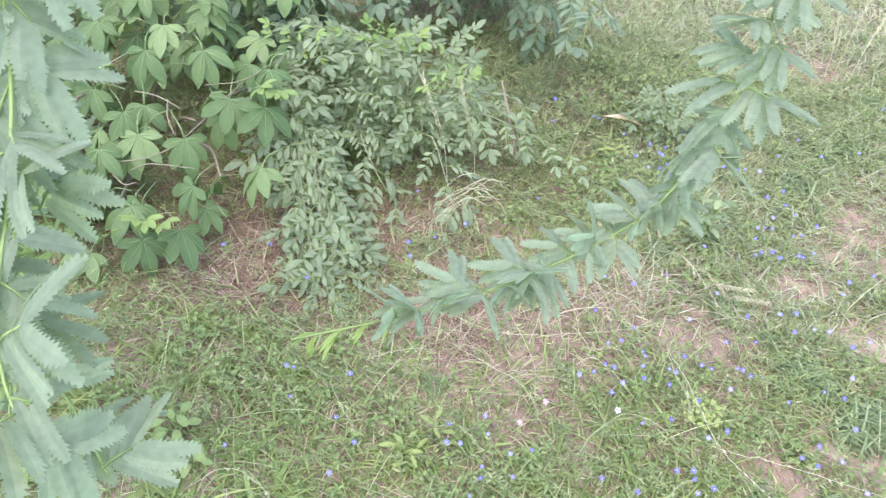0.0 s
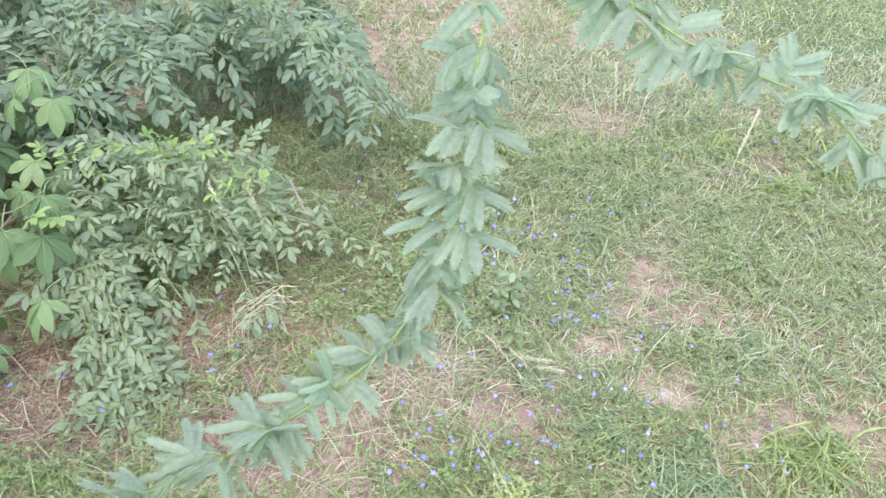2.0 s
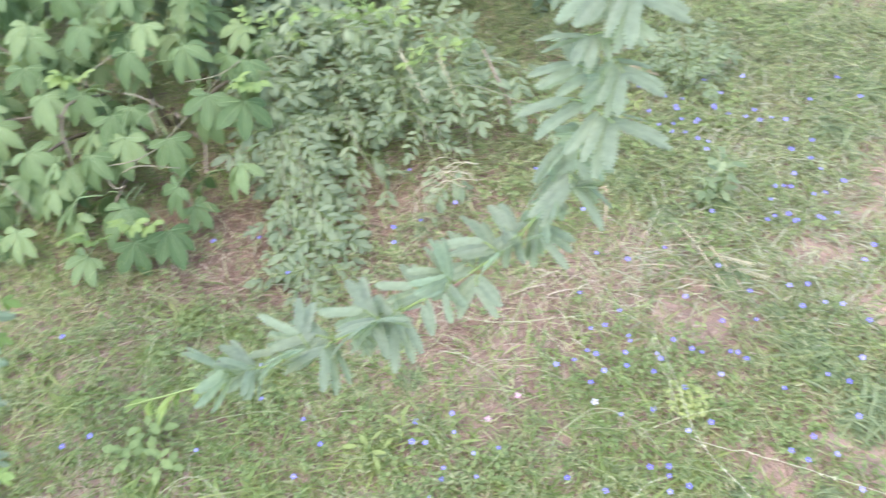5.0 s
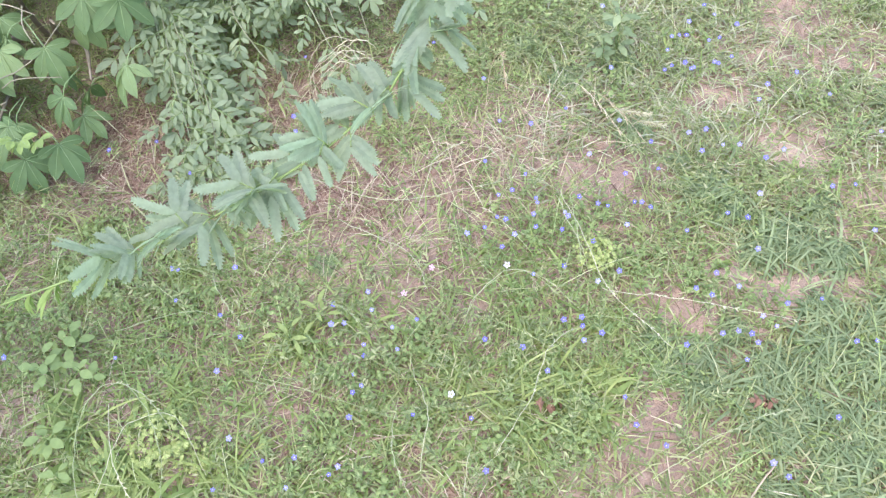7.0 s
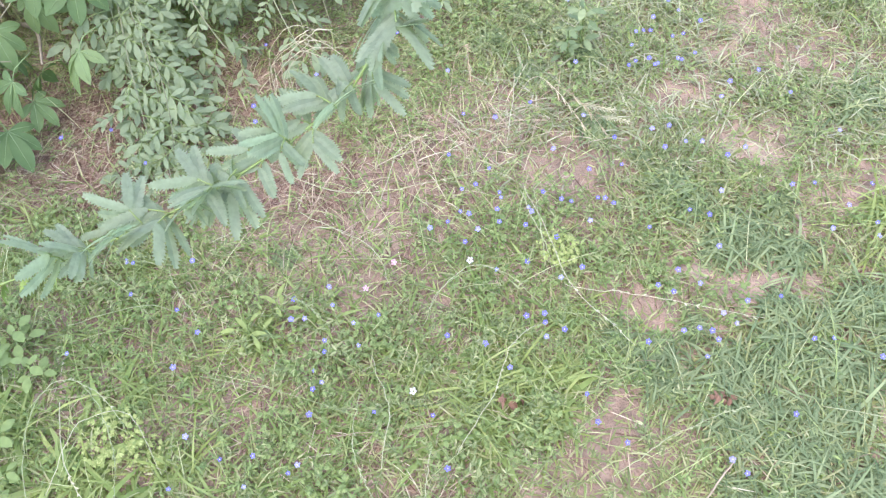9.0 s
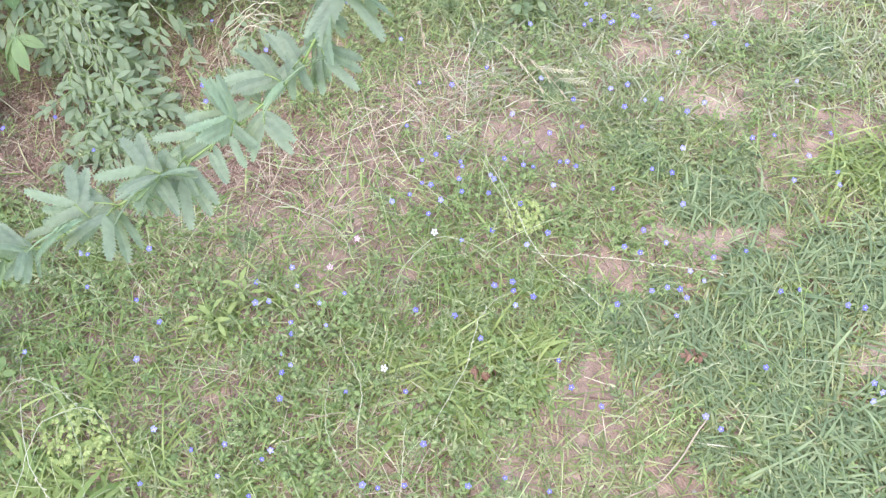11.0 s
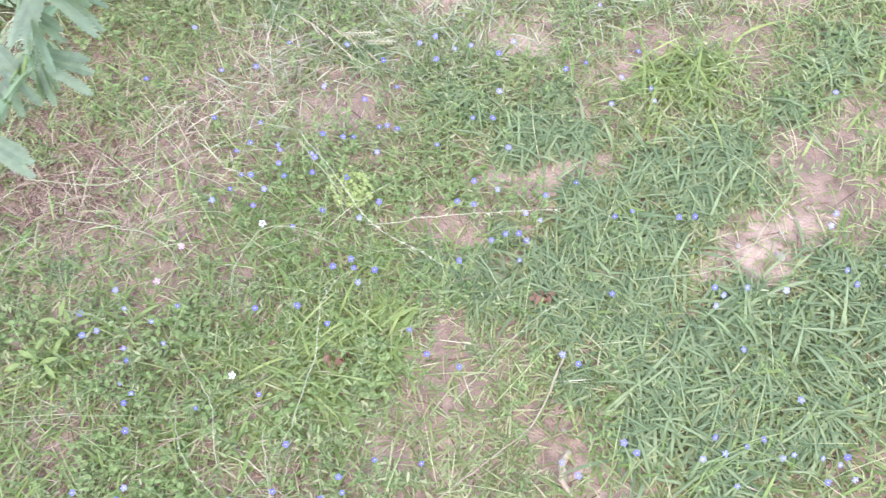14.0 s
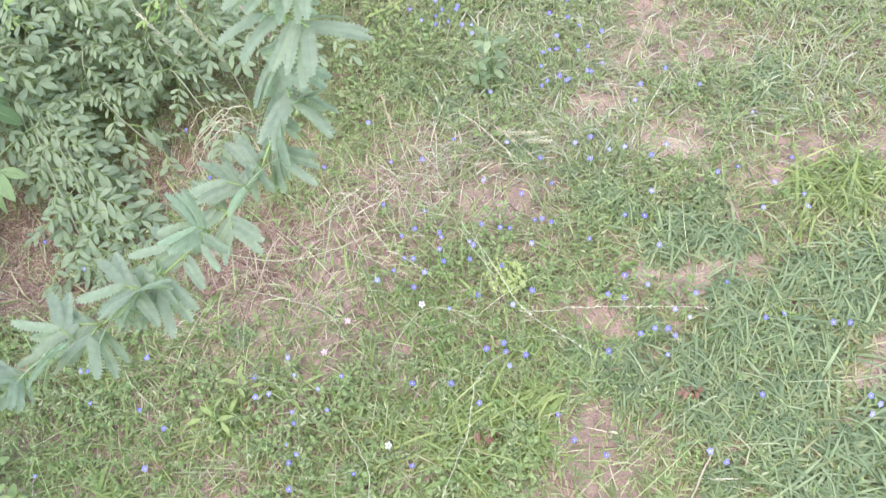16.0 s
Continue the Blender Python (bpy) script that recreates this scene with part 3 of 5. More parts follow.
tufts("bright_grass_tuft", BRIGHT_MESH, single_blades(LIME_ONE, 0.11, 0.0055), [
    (1.02, 1.14, 1.4), (0.95, 1.20, 1.2), (1.10, 1.20, 1.2), (0.04, 0.79, 1.1), (-0.03, 0.74, 1.0), (0.12, 0.72, 1.0), (-0.13, 0.80, 0.8), (0.18, 0.82, 0.9),
    (-0.50, 0.90, 0.9), (-1.05, 1.24, 0.8), (-0.92, 1.20, 0.7), (-1.12, 1.12, 0.8), (-1.01, 1.04, 0.7), (-0.80, 1.10, 0.7), (-1.25, 0.95, 1.0),
    (-1.29, 0.64, 1.2), (-0.95, 0.70, 1.1), (-0.80, 0.58, 1.1), (-0.72, 0.78, 0.9), (-0.50, 0.94, 0.8), (0.05, 0.92, 0.8), (0.20, 0.95, 0.7), (-0.6, 0.62, 1.0),
    (1.5, 2.4, 1.6), (1.7, 2.5, 1.6), (1.35, 2.7, 1.5)],
    "bright green tuft of soft flat grass blades", "bright grass tufts")
WIDE_MESH = [tuft_mesh("wide_tuft", BROAD, n, 0.06, (0.05, 0.11), (0.008, 0.014), (0.3, 1.3)) for n in (26, 34)]
tufts("wide_grass_tuft", WIDE_MESH, single_blades(BROAD_ONE, 0.11, 0.015), [
    (-0.85, 0.62, 1.1), (-0.80, 0.50, 1.0), (-0.68, 0.55, 1.0), (-0.60, 0.48, 0.9), (-0.78, 0.72, 0.9), (0.00, 0.86, 0.8), (0.10, 0.80, 0.9), (0.16, 0.74, 0.8), (-0.95, 0.60, 1.1), (-1.00, 0.75, 1.0), (-0.36, 0.96, 0.7), (0.02, 0.70, 0.8), (-0.12, 0.66, 0.7), (0.0, 0.62, 0.6), (-0.26, 0.70, 0.6), (-0.42, 0.55, 0.7), (-0.3, 0.5, 0.7), (-0.15, 0.84, 0.6)],
    "clump of broad pale green grass leaves", "broad grass clumps")
DRY_MESH = [tuft_mesh("dry_tuft", STRAW, n, 0.045, (0.05, 0.15), (0.0014, 0.0027), (0.5, 1.5)) for n in (46, 60)]
tufts("dry_grass_tuft", DRY_MESH, single_blades(STRAW_ONE, 0.11, 0.0020), [
    (-0.45, 1.76, 1.0), (-0.40, 1.74, 0.9), (-1.17, 1.20, 0.8), (-0.64, 1.68, 0.9), (-0.15, 1.40, 1.1), (-0.40, 1.28, 1.0), (-0.66, 1.07, 0.7), (0.06, 1.52, 1.2),
    (0.15, 1.50, 1.1), (-0.02, 1.45, 1.0), (0.22, 1.58, 1.0), (-0.50, 1.38, 1.0), (-0.30, 1.18, 0.9), (-0.22, 0.68, 0.9), (-0.12, 0.50, 0.9), (-0.06, 0.47, 0.7), (-1.11, 0.71, 1.0)],
    "pale straw-coloured tuft of dead grass", "dead grass tufts")


# ---- small flowers, each a thing ----
def petals_mesh(name, mat, radius, cup, lobes=5):
    pieces = []
    for i in range(lobes):
        v, t = leaflet(radius, radius * 0.66, 0.64, 0.05, -cup, 5)
        pieces.append(moved((v, t), pose(0, 0, 0, 0, 0, i * 360 / lobes)))
    v, t, _ = merge(pieces)
    return tri_mesh(name, v, t, [mat])


def disc(name, mat, radius):
    n = 8
    v = [(0, 0, 0.0022)] + [(radius * math.cos(a), radius * math.sin(a), 0.0012) for a in np.arange(n) * 2 * math.pi / n]
    v += [(0, 0, -0.001)]
    t = [(0, 1 + i, 1 + (i + 1) % n) for i in range(n)] + [(n + 1, 1 + (i + 1) % n, 1 + i) for i in range(n)]
    return tri_mesh(name, v, t, [mat])


def stem_mesh(name, h, sway):
    return tri_mesh(name, *tube([(0, 0, 0), (0.2 * sway, 0, -0.5 * h), (sway, 0.3 * sway, -h)], (0.0007, 0.0008, 0.0009), 4), [GREENSTEM])


FLOWER = {
    "blue": ([petals_mesh("petals", BLUE, r, c) for r, c in ((0.0064, 0.15), (0.0053, 0.3), (0.0071, 0.05))], disc("eye", WHITE, 0.0011)),
    "white": ([petals_mesh("petals", WHITE, 0.0085, 0.45)], disc("eye", YELLOWHERB, 0.002)),
    "pink": ([petals_mesh("petals", PINK, 0.008, 0.4)], disc("eye", WHITE, 0.002)),
}
STEMS = [stem_mesh("stem", 0.085, s) for s in (0.015, -0.012, 0.02)]


def flower(colour, x, y, z, label):
    heads, eye = FLOWER[colour]
    root = new(colour + "_flower")
    root.empty_display_size = 0.01
    ground_z = float(rise(x, y))
    root.matrix_basis = pose(x, y, ground_z)
    i = int(rng.integers(0, 1000))
    m = pose(0, 0, z, rng.uniform(5, 50), rng.uniform(-22, 22), 0) @ pose(0, 0, 0, 0, 0, rng.uniform(0, 72))
    for name, me, mat in (("petals", heads[i % len(heads)], m), ("eye", eye, m), ("stem", STEMS[i % 3], pose(0, 0, z - 0.001, 0, 0, rng.uniform(0, 360)) @ Matrix.Diagonal((1, 1, (z + 0.006) / 0.085, 1)))):
        p = part(name, me, root)
        p.matrix_basis = mat
    tagged(root, label, "flower", colour + " wild flowers")


BLUE_SPOTS = [
    [(1.1, 0.7), (1.12, 0.72), (1.08, 0.6), (1.09, 0.57), (1.15, 0.58), (1.18, 0.6), (1.2, 0.54), (0.85, 0.28), (0.87, 0.26), (0.9, 0.27), (0.84, 0.24), (0.89, 0.23), (0.8, 0.3), (0.76, 0.34), (0.68, 0.28), (0.74, 0.21), (0.82, 0.65), (1.29, 1.01)],
    [(0.78, 0.3), (0.69, 0.34), (0.73, 0.34), (0.64, 0.34), (0.68, 0.37), (0.42, 0.38), (0.87, 0.39), (0.54, 0.39), (0.52, 0.41), (0.4, 0.41), (0.01, 0.48), (-0.03, 0.48), (-0.06, 0.48), (0.16, 0.49), (0.01, 0.51), (0.81, 0.51), (-0.4, 0.52), (-0.11, 0.52), (0.08, 0.52), (-0.16, 0.52), (-0.19, 0.53), (-0.46, 0.56), (-0.61, 0.56), (0.5, 0.58), (-0.38, 0.59), (-0.36, 0.6), (-0.07, 0.6), (0.95, 0.6), (0.8, 0.61), (0.48, 0.61)],
    [(-0.52, 0.62), (-0.45, 0.62), (0.83, 0.63), (0.88, 0.63), (0.28, 0.64), (-0.59, 0.66), (0.23, 0.69), (0.62, 0.7), (-0.1, 0.71), (-0.35, 0.71), (-0.22, 0.72), (0.21, 0.74), (-0.35, 0.77), (-0.33, 0.78), (0.84, 0.8), (0.81, 0.81), (0.06, 0.81), (-0.35, 0.81), (-0.65, 0.82), (0.47, 0.83), (-1.2, 0.83), (-0.33, 0.85), (-0.88, 0.85), (-1.13, 0.85), (0.35, 0.86), (0.73, 0.86), (0.69, 0.86), (0.5, 0.87), (0.01, 0.87), (-0.26, 0.87)],
    [(-0.33, 0.87), (0.14, 0.88), (-0.07, 0.88), (0.43, 0.89), (0.46, 0.89), (0.49, 0.89), (0.54, 0.9), (0.18, 0.9), (-0.61, 0.9), (-0.27, 0.91), (0.14, 0.92), (0.52, 0.93), (0.1, 0.93), (-0.41, 0.93), (-0.38, 0.93), (0.14, 0.94), (-0.22, 0.94), (0.57, 0.95), (-0.66, 0.95), (-0.32, 0.96), (0.65, 0.97), (0.42, 0.98), (-0.41, 0.98), (-0.77, 0.99), (0.39, 1), (0.48, 1), (-0.33, 1), (0.18, 1.02), (0.44, 1.04), (0.23, 1.05)],
    [(0.04, 1.06), (-0.78, 1.07), (0.11, 1.08), (-0.65, 1.08), (-0.8, 1.08), (0.54, 1.1), (0.89, 1.11), (-1.34, 1.12), (-0.03, 1.13), (0.18, 1.14), (0.8, 1.14), (0.39, 1.15), (0.9, 1.15), (-0.11, 1.16), (0, 1.17), (0.11, 1.17), (0.26, 1.18), (0.05, 1.18), (0.53, 1.18), (-0.07, 1.19), (0.49, 1.2), (0.85, 1.2), (-0.02, 1.21), (-0.04, 1.22), (0.32, 1.23), (0.12, 1.23), (0.28, 1.23), (0.3, 1.24), (0.57, 1.25), (0.91, 1.25)],
    [(0.74, 1.27), (0.79, 1.27), (0.35, 1.34), (-0.81, 1.36), (0.61, 1.37), (0.65, 1.38), (0.46, 1.39), (0.51, 1.4), (0.55, 1.4), (0.19, 1.4), (0.34, 1.42), (0.89, 1.43), (0.44, 1.46), (0.48, 1.46), (-1.06, 1.47), (0.27, 1.49), (0.05, 1.5), (-0.94, 1.5), (-0.56, 1.5), (-0.03, 1.51), (-0.2, 1.53), (0.62, 1.54), (0.14, 1.54), (-0.57, 1.55), (0.8, 1.56), (-0.5, 1.58), (0.65, 1.59), (0.73, 1.63), (0.4, 1.65), (0.54, 1.67)],
    [(-0.07, 1.67), (0.48, 1.67), (-0.42, 1.67), (0.46, 1.69), (0.58, 1.7), (0.42, 1.74), (0.56, 1.77), (-0.57, 1.79), (0.44, 1.8), (0.46, 1.8), (0.61, 1.81), (-0.21, 1.83), (0.49, 1.84), (0.56, 1.86), (0.27, 1.96), (0.17, 2), (0.56, 2), (0.21, 2.01), (0.49, 2.06), (0.18, 2.06), (0.42, 2.06), (0.39, 2.1), (0.46, 2.1), (0.34, 2.11), (0.41, 2.11), (0.11, 2.12), (0.57, 2.16), (0.71, 2.17), (0.21, 2.18), (0.86, 2.24)],
    [(0.08, 2.24), (-0.16, 2.25), (0.39, 2.27), (0.28, 2.28), (0.67, 2.29), (-0.02, 2.31), (0, 2.32), (1.4, 2.4), (-0.15, 2.41), (1.04, 2.56), (1.37, 2.57), (1.36, 2.61), (1.54, 2.67), (1.26, 2.84)],
]
for row in BLUE_SPOTS:
    for fx, fy in row:
        flower("blue", fx, fy, rng.uniform(0.046, 0.075), "small violet-blue wild flower with a white eye in grass")
for cx, cy, rx, ry, count in ((0.09, 1.22, 0.12, 0.09, 12), (0.21, 2.06, 0.08, 0.06, 12), (0.48, 1.75, 0.09, 0.08, 8)):
    for k in range(count):
        flower("blue", cx + rng.normal(0, rx), cy + rng.normal(0, ry), rng.uniform(0.055, 0.085), "small violet-blue wild flower with a white eye in grass")
for fx, fy in ((-0.02, 1.08), (-0.14, 0.76)):
    flower("white", fx, fy, 0.06, "small white funnel-shaped wild flower in grass")
for fx, fy in ((-0.19, 1.07), (-0.25, 1.00)):
    flower("pink", fx, fy, 0.06, "small pale pink wild flower in grass")


# ---- yellow-green feathery weeds ----
def feathery_weed(x, y, size, mat, label, name="feathery_weed", count=120, lift=0.0):
    pieces = []
    for i in range(count):
        a, r = rng.uniform(0, 6.283), size * math.sqrt(rng.random())
        L = min(rng.uniform(0.16, 0.30) * size, rng.uniform(0.007, 0.013))
        m = pose(r * math.cos(a), r * math.sin(a), lift + rng.uniform(0.2, 1.0) * size * 0.9, rng.uniform(-25, 35), rng.uniform(-25, 25), math.degrees(a) - 90 + rng.uniform(-50, 50))
        for k in (-50, -22, 0, 22, 50):
            pieces.append(moved(leaflet(L, L * 0.3, 0.55, 0.1, 0.15, 3), m @ pose(0, 0, 0, 0, 0, k)))
    for i in range(7):
        a = i * 0.9
        pieces.append(tube([(0, 0, -0.01), (0.4 * size * math.cos(a), 0.4 * size * math.sin(a), lift + 0.4 * size), (0.8 * size * math.cos(a), 0.8 * size * math.sin(a), lift + 0.75 * size)], (0.0012, 0.001, 0.0008), 4))
    v, t, _ = merge(pieces)
    ob = new(name, tri_mesh(name, v, t, [mat]))
    ob.location = (x, y, float(rise(x, y)))
    tagged(ob, label, "weed", "low weeds")


feathery_weed(0.18, 1.11, 0.045, YELLOWHERB, "yellow-green feathery weed among blue flowers", lift=0.03)
feathery_weed(-0.74, 0.66, 0.06, YELLOWHERB, "yellow-green feathery weed in lush grass", lift=0.025)
feathery_weed(-0.68, 0.64, 0.035, YELLOWHERB, "yellow-green feathery weed in lush grass")
for x, y, s in ((-0.33, 0.82, 0.06), (-0.42, 0.86, 0.06), (-1.09, 0.90, 0.08), (-1.2, 0.98, 0.07), (0.12, 0.70, 0.06), (0.55, 0.98, 0.05), (0.1, 1.2, 0.06), (0.2, 1.27, 0.06),
                (-0.75, 1.0, 0.06), (0.25, 1.62, 0.08), (0.1, 2.0, 0.1), (-0.05, 1.95, 0.1), (0.3, 2.15, 0.1), (-1.35, 0.75, 0.08), (-0.25, 0.9, 0.05), (0.02, 1.2, 0.05), (-1.0, 1.22, 0.06), (-0.86, 1.14, 0.06), (-1.08, 1.16, 0.06), (-0.93, 1.06, 0.07), (-0.7, 1.18, 0.05), (-0.55, 1.02, 0.06), (-0.18, 0.72, 0.06), (-0.05, 0.66, 0.06), (-0.3, 0.58, 0.06), (-0.42, 0.68, 0.06), (0.1, 0.66, 0.05), (-0.2, 0.92, 0.05), (0.3, 1.1, 0.05), (0.42, 1.05, 0.05),
                (0.16, 2.36, 0.11), (0.0, 2.42, 0.11), (-0.2, 2.2, 0.09), (0.3, 2.62, 0.12), (0.1, 2.62, 0.12), (0.5, 2.6, 0.11), (-0.1, 1.8, 0.08), (-0.3, 1.78, 0.07)):
    feathery_weed(x, y, s, HERB, "low leafy green weed with small crowded leaves", "leafy_weed", 60 if s < 0.09 else 130)


# ---- broad-leaved weeds ----
def broad_weed(x, y, size, mat, label, ratio, leaves):
    root = new("broad_leaved_weed")
    root.location = (x, y, float(rise(x, y)))
    tagged(root, label, "weed", "broad-leaved weeds")
    for i in range(leaves):
        L = size * rng.uniform(0.75, 1.1)
        v, t, w = merge([moved(leaflet(L, L * ratio, 0.5, 0.08, 0.2, 6), pose(0, 0.5 * size, 0.035)), tube([(0, 0, -0.005), (0, 0.25 * size, 0.03), (0, 0.5 * size, 0.035)], (0.0012, 0.001, 0.0009), 4)])
        ob = part("leaf", tri_mesh("leaf", v, t, [mat, GREENSTEM], (w > 0).astype(int)), root)
        ob.matrix_basis = pose(0, 0, 0.008 * i, rng.uniform(-8, 25), rng.uniform(-10, 10), 137 * i + rng.uniform(-25, 25))


for x, y in ((-0.93, 0.58), (-1.03, 0.82), (-0.97, 0.66), (-1.0, 0.89), (-0.94, 0.81)):
    broad_weed(x, y, rng.uniform(0.028, 0.038), HERB, "low weed with rounded bright green leaves", 0.58, 8)
for x, y in ((-0.44, 0.96), (-0.5, 0.9), (0.03, 2.10), (0.0, 2.14), (0.06, 2.15)):
    broad_weed(x, y, 0.036, LIME, "lime-green weed with long pointed leaves", 0.3, 7)

broad_weed(0.29, 1.78, 0.042, COARSE_ONE, "blue-green weed with upright pointed leaves", 0.48, 18)
broad_weed(0.25, 1.74, 0.034, COARSE_ONE, "blue-green weed with upright pointed leaves", 0.48, 13)


# ---- dry stems, twigs, litter ----
def dry_stem(line, radius, label="long pale dry straw lying across the grass", name="straw", mat=None, z=0.05, spikelets=0, foot=1.0):
    p = np.array([(x, y, float(rise(x, y)) + (h[0] if h else z)) for x, y, *h in line])
    p = smooth_line(p, 24)
    p[1:] += rng.normal(0, 0.0028, (23, 3)).cumsum(0) * 0.5
    pieces = [tube(p, np.interp(np.linspace(0, 1, len(p)), (0, 0.45, 0.7, 1), (radius * foot, radius * (0.4 + 0.6 * foot), radius * 0.85, radius * 0.5)), 5)]
    for k in range(spikelets):
        i = int(rng.integers(8, 23))
        d = Vector(p[i] - p[i - 1]).normalized()
        pieces.append(moved(leaflet(rng.uniform(0.006, 0.013), 0.0026, 0.5, 0.2, 0.2, 3), Matrix.Translation(p[i]) @ d.to_track_quat("Y", "Z").to_matrix().to_4x4() @ pose(0, 0, 0, 0, k * 137, 0) @ pose(0, 0, 0, 0, 0, rng.uniform(10, 32))))
    v, t, _ = merge(pieces)
    tagged(new(name, tri_mesh(name, v, t, [mat or STRAW])), label, name.replace("_", " "), "loose straws" if name == "straw" else "")



for line in (
    ((0.67, 0.71, 0.06), (0.82, 0.68, 0.06), (0.92, 0.70, 0.05), (1.0, 0.76, 0.05), (1.08, 0.82, 0.05), (1.10, 0.94, 0.04)),
    ((-0.13, 0.93, 0.01), (-0.09, 0.98, 0.08), (-0.02, 1.03, 0.12), (0.06, 1.01, 0.11), (0.13, 0.96, 0.07)),
    ((-0.13, 0.94, 0.01), (-0.07, 1.0, 0.08), (0.02, 1.03, 0.10), (0.11, 0.97, 0.06)),
    ((0.11, 1.27, 0.08), (0.16, 1.13, 0.08), (0.21, 0.99, 0.07), (0.33, 0.87, 0.05)),
    ((0.13, 1.25, 0.1), (0.14, 1.14, 0.08), (0.155, 1.05, 0.03)), ((0.10, 1.24, 0.1), (0.15, 1.12, 0.07), (0.17, 1.03, 0.02)),
    ((0.19, 1.01, 0.06), (0.34, 0.98, 0.06), (0.61, 0.92, 0.05)), ((0.25, 0.58, 0.05), (0.37, 0.65, 0.07), (0.54, 0.71, 0.06)),
    ((-0.45, 1.00, 0.05), (-0.39, 0.96, 0.07), (-0.32, 0.90, 0.04)), ((-0.62, 1.13), (-0.55, 1.17), (-0.46, 1.19)),
    ((-0.23, 1.25), (-0.19, 1.38), (-0.11, 1.43)), ((0.21, 1.60, 0.08), (0.28, 1.48, 0.08), (0.32, 1.39, 0.03)),
    ((-0.59, 0.80), (-0.43, 0.76), (-0.24, 0.70)), ((-0.25, 0.76), (-0.25, 0.63, 0.07), (-0.19, 0.51, 0.03)),
    ((0.05, 1.62, 0.12), (0.06, 1.52, 0.08), (0.05, 1.40, 0.01)), ((0.10, 1.60, 0.12), (0.08, 1.50, 0.08), (0.06, 1.40, 0.01)),
    ((-0.5, 1.35), (-0.3, 1.27), (-0.1, 1.30), (0.1, 1.36)), ((-0.42, 1.22), (-0.25, 1.12), (-0.2, 1.02)),
    ((0.05, 1.55), (0.18, 1.54), (0.30, 1.42), (0.33, 1.35)), ((-0.85, 0.55, 0.05), (-0.80, 0.66, 0.10), (-0.70, 0.70, 0.10), (-0.62, 0.60, 0.05)),
    ((-0.20, 0.60, 0.05), (-0.18, 0.72, 0.08), (-0.22, 0.84, 0.05)), ((-0.05, 0.62, 0.08), (0.02, 0.72, 0.10), (0.06, 0.84, 0.10), (0.12, 0.90, 0.06)),
    ((-0.84, 0.45, 0.06), (-0.87, 0.59, 0.12), (-0.85, 0.71, 0.15), (-0.80, 0.75, 0.10)), ((-0.83, 0.71, 0.12), (-0.79, 0.59, 0.13), (-0.75, 0.52, 0.09), (-0.71, 0.44, 0.03)),
    ((-0.80, 0.75, 0.13), (-0.74, 0.68, 0.14), (-0.72, 0.61, 0.11), (-0.72, 0.50, 0.04)), ((-0.69, 1.05, 0.08), (-0.66, 0.99, 0.07), (-0.62, 0.93, 0.04)),
    ((-0.64, 0.46), (-0.50, 0.44), (-0.36, 0.45)), ((-0.93, 0.75, 0.04), (-0.86, 0.77, 0.1), (-0.78, 0.74, 0.1), (-0.73, 0.68, 0.04)), ((-0.10, 0.62, 0.1), (-0.11, 0.50, 0.06)),
    ((0.35, 1.9), (0.50, 1.93), (0.62, 1.90)), ((0.3, 1.78), (0.42, 1.86), (0.5, 1.95)), ((-0.9, 0.92), (-0.72, 0.97), (-0.6, 0.93)),
):
    dry_stem([(x, y, *h) for x, y, *h in line], 0.0008, mat=HAULM, spikelets=int(rng.integers(0, 2)) * 22)
for k in range(9):
    bx, by = -0.50 + rng.uniform(-0.03, 0.03), 1.60 + rng.uniform(-0.02, 0.03)
    hx, hz = rng.uniform(0.0, 0.035), rng.uniform(-0.045, 0.03)
    dry_stem([(bx, by, 0.0), (bx + 0.012, by - 0.01, 0.17 + hz), (bx + 0.045 + hx, by - 0.015 + rng.uniform(-0.01, 0.01), 0.25 + hz), (bx + 0.085 + hx, by - 0.02, 0.277 + hz), (bx + 0.12 + 1.5 * hx + rng.uniform(-0.02, 0.02), by - 0.02 + rng.uniform(-0.02, 0.02), 0.265 + hz + rng.uniform(-0.03, 0.005))], rng.uniform(0.0009, 0.0015),
             "bent pale straw stem of a dead grass clump", "straw", PALE, foot=0.25)
dry_stem([(0.49, 0.62, 0.03), (0.47, 0.60, 0.03), (0.39, 0.52, 0.02), (0.26, 0.47, 0.02), (0.13, 0.42, 0.02)], 0.0018, "thin pale crooked twig on bare soil", "twig")
dry_stem([(0.43, 0.44, 0.012), (0.415, 0.42, 0.018), (0.405, 0.395, 0.018), (0.415, 0.365, 0.012)], 0.0075, "pale curved dry pod lying on bare soil", "dry_pod", STRAW)
dry_stem([(-0.27, 2.08, 0.0), (-0.305, 2.0, 0.18), (-0.36, 1.95, 0.375)], 0.0045, "pale reddish-brown broken stick standing in grass", "stick", TANSTICK)
CURL = tri_mesh("dry_curl", *merge([leaflet(0.15, 0.028, 0.55, 0.35, 0.22, 8), tube([(0, -0.01, -0.09), (0, -0.004, -0.04), (0, 0.01, -0.001)], (0.0012, 0.001, 0.0008), 5)])[:2], [STRAW_ONE])
curl = new("dry_curl", CURL)
curl.matrix_basis = pose(0.0, 2.27, float(rise(0.0, 2.27)) + 0.09, 0, 0, -86)
tagged(curl, "pale dry curled leaf above grass", "leaf")


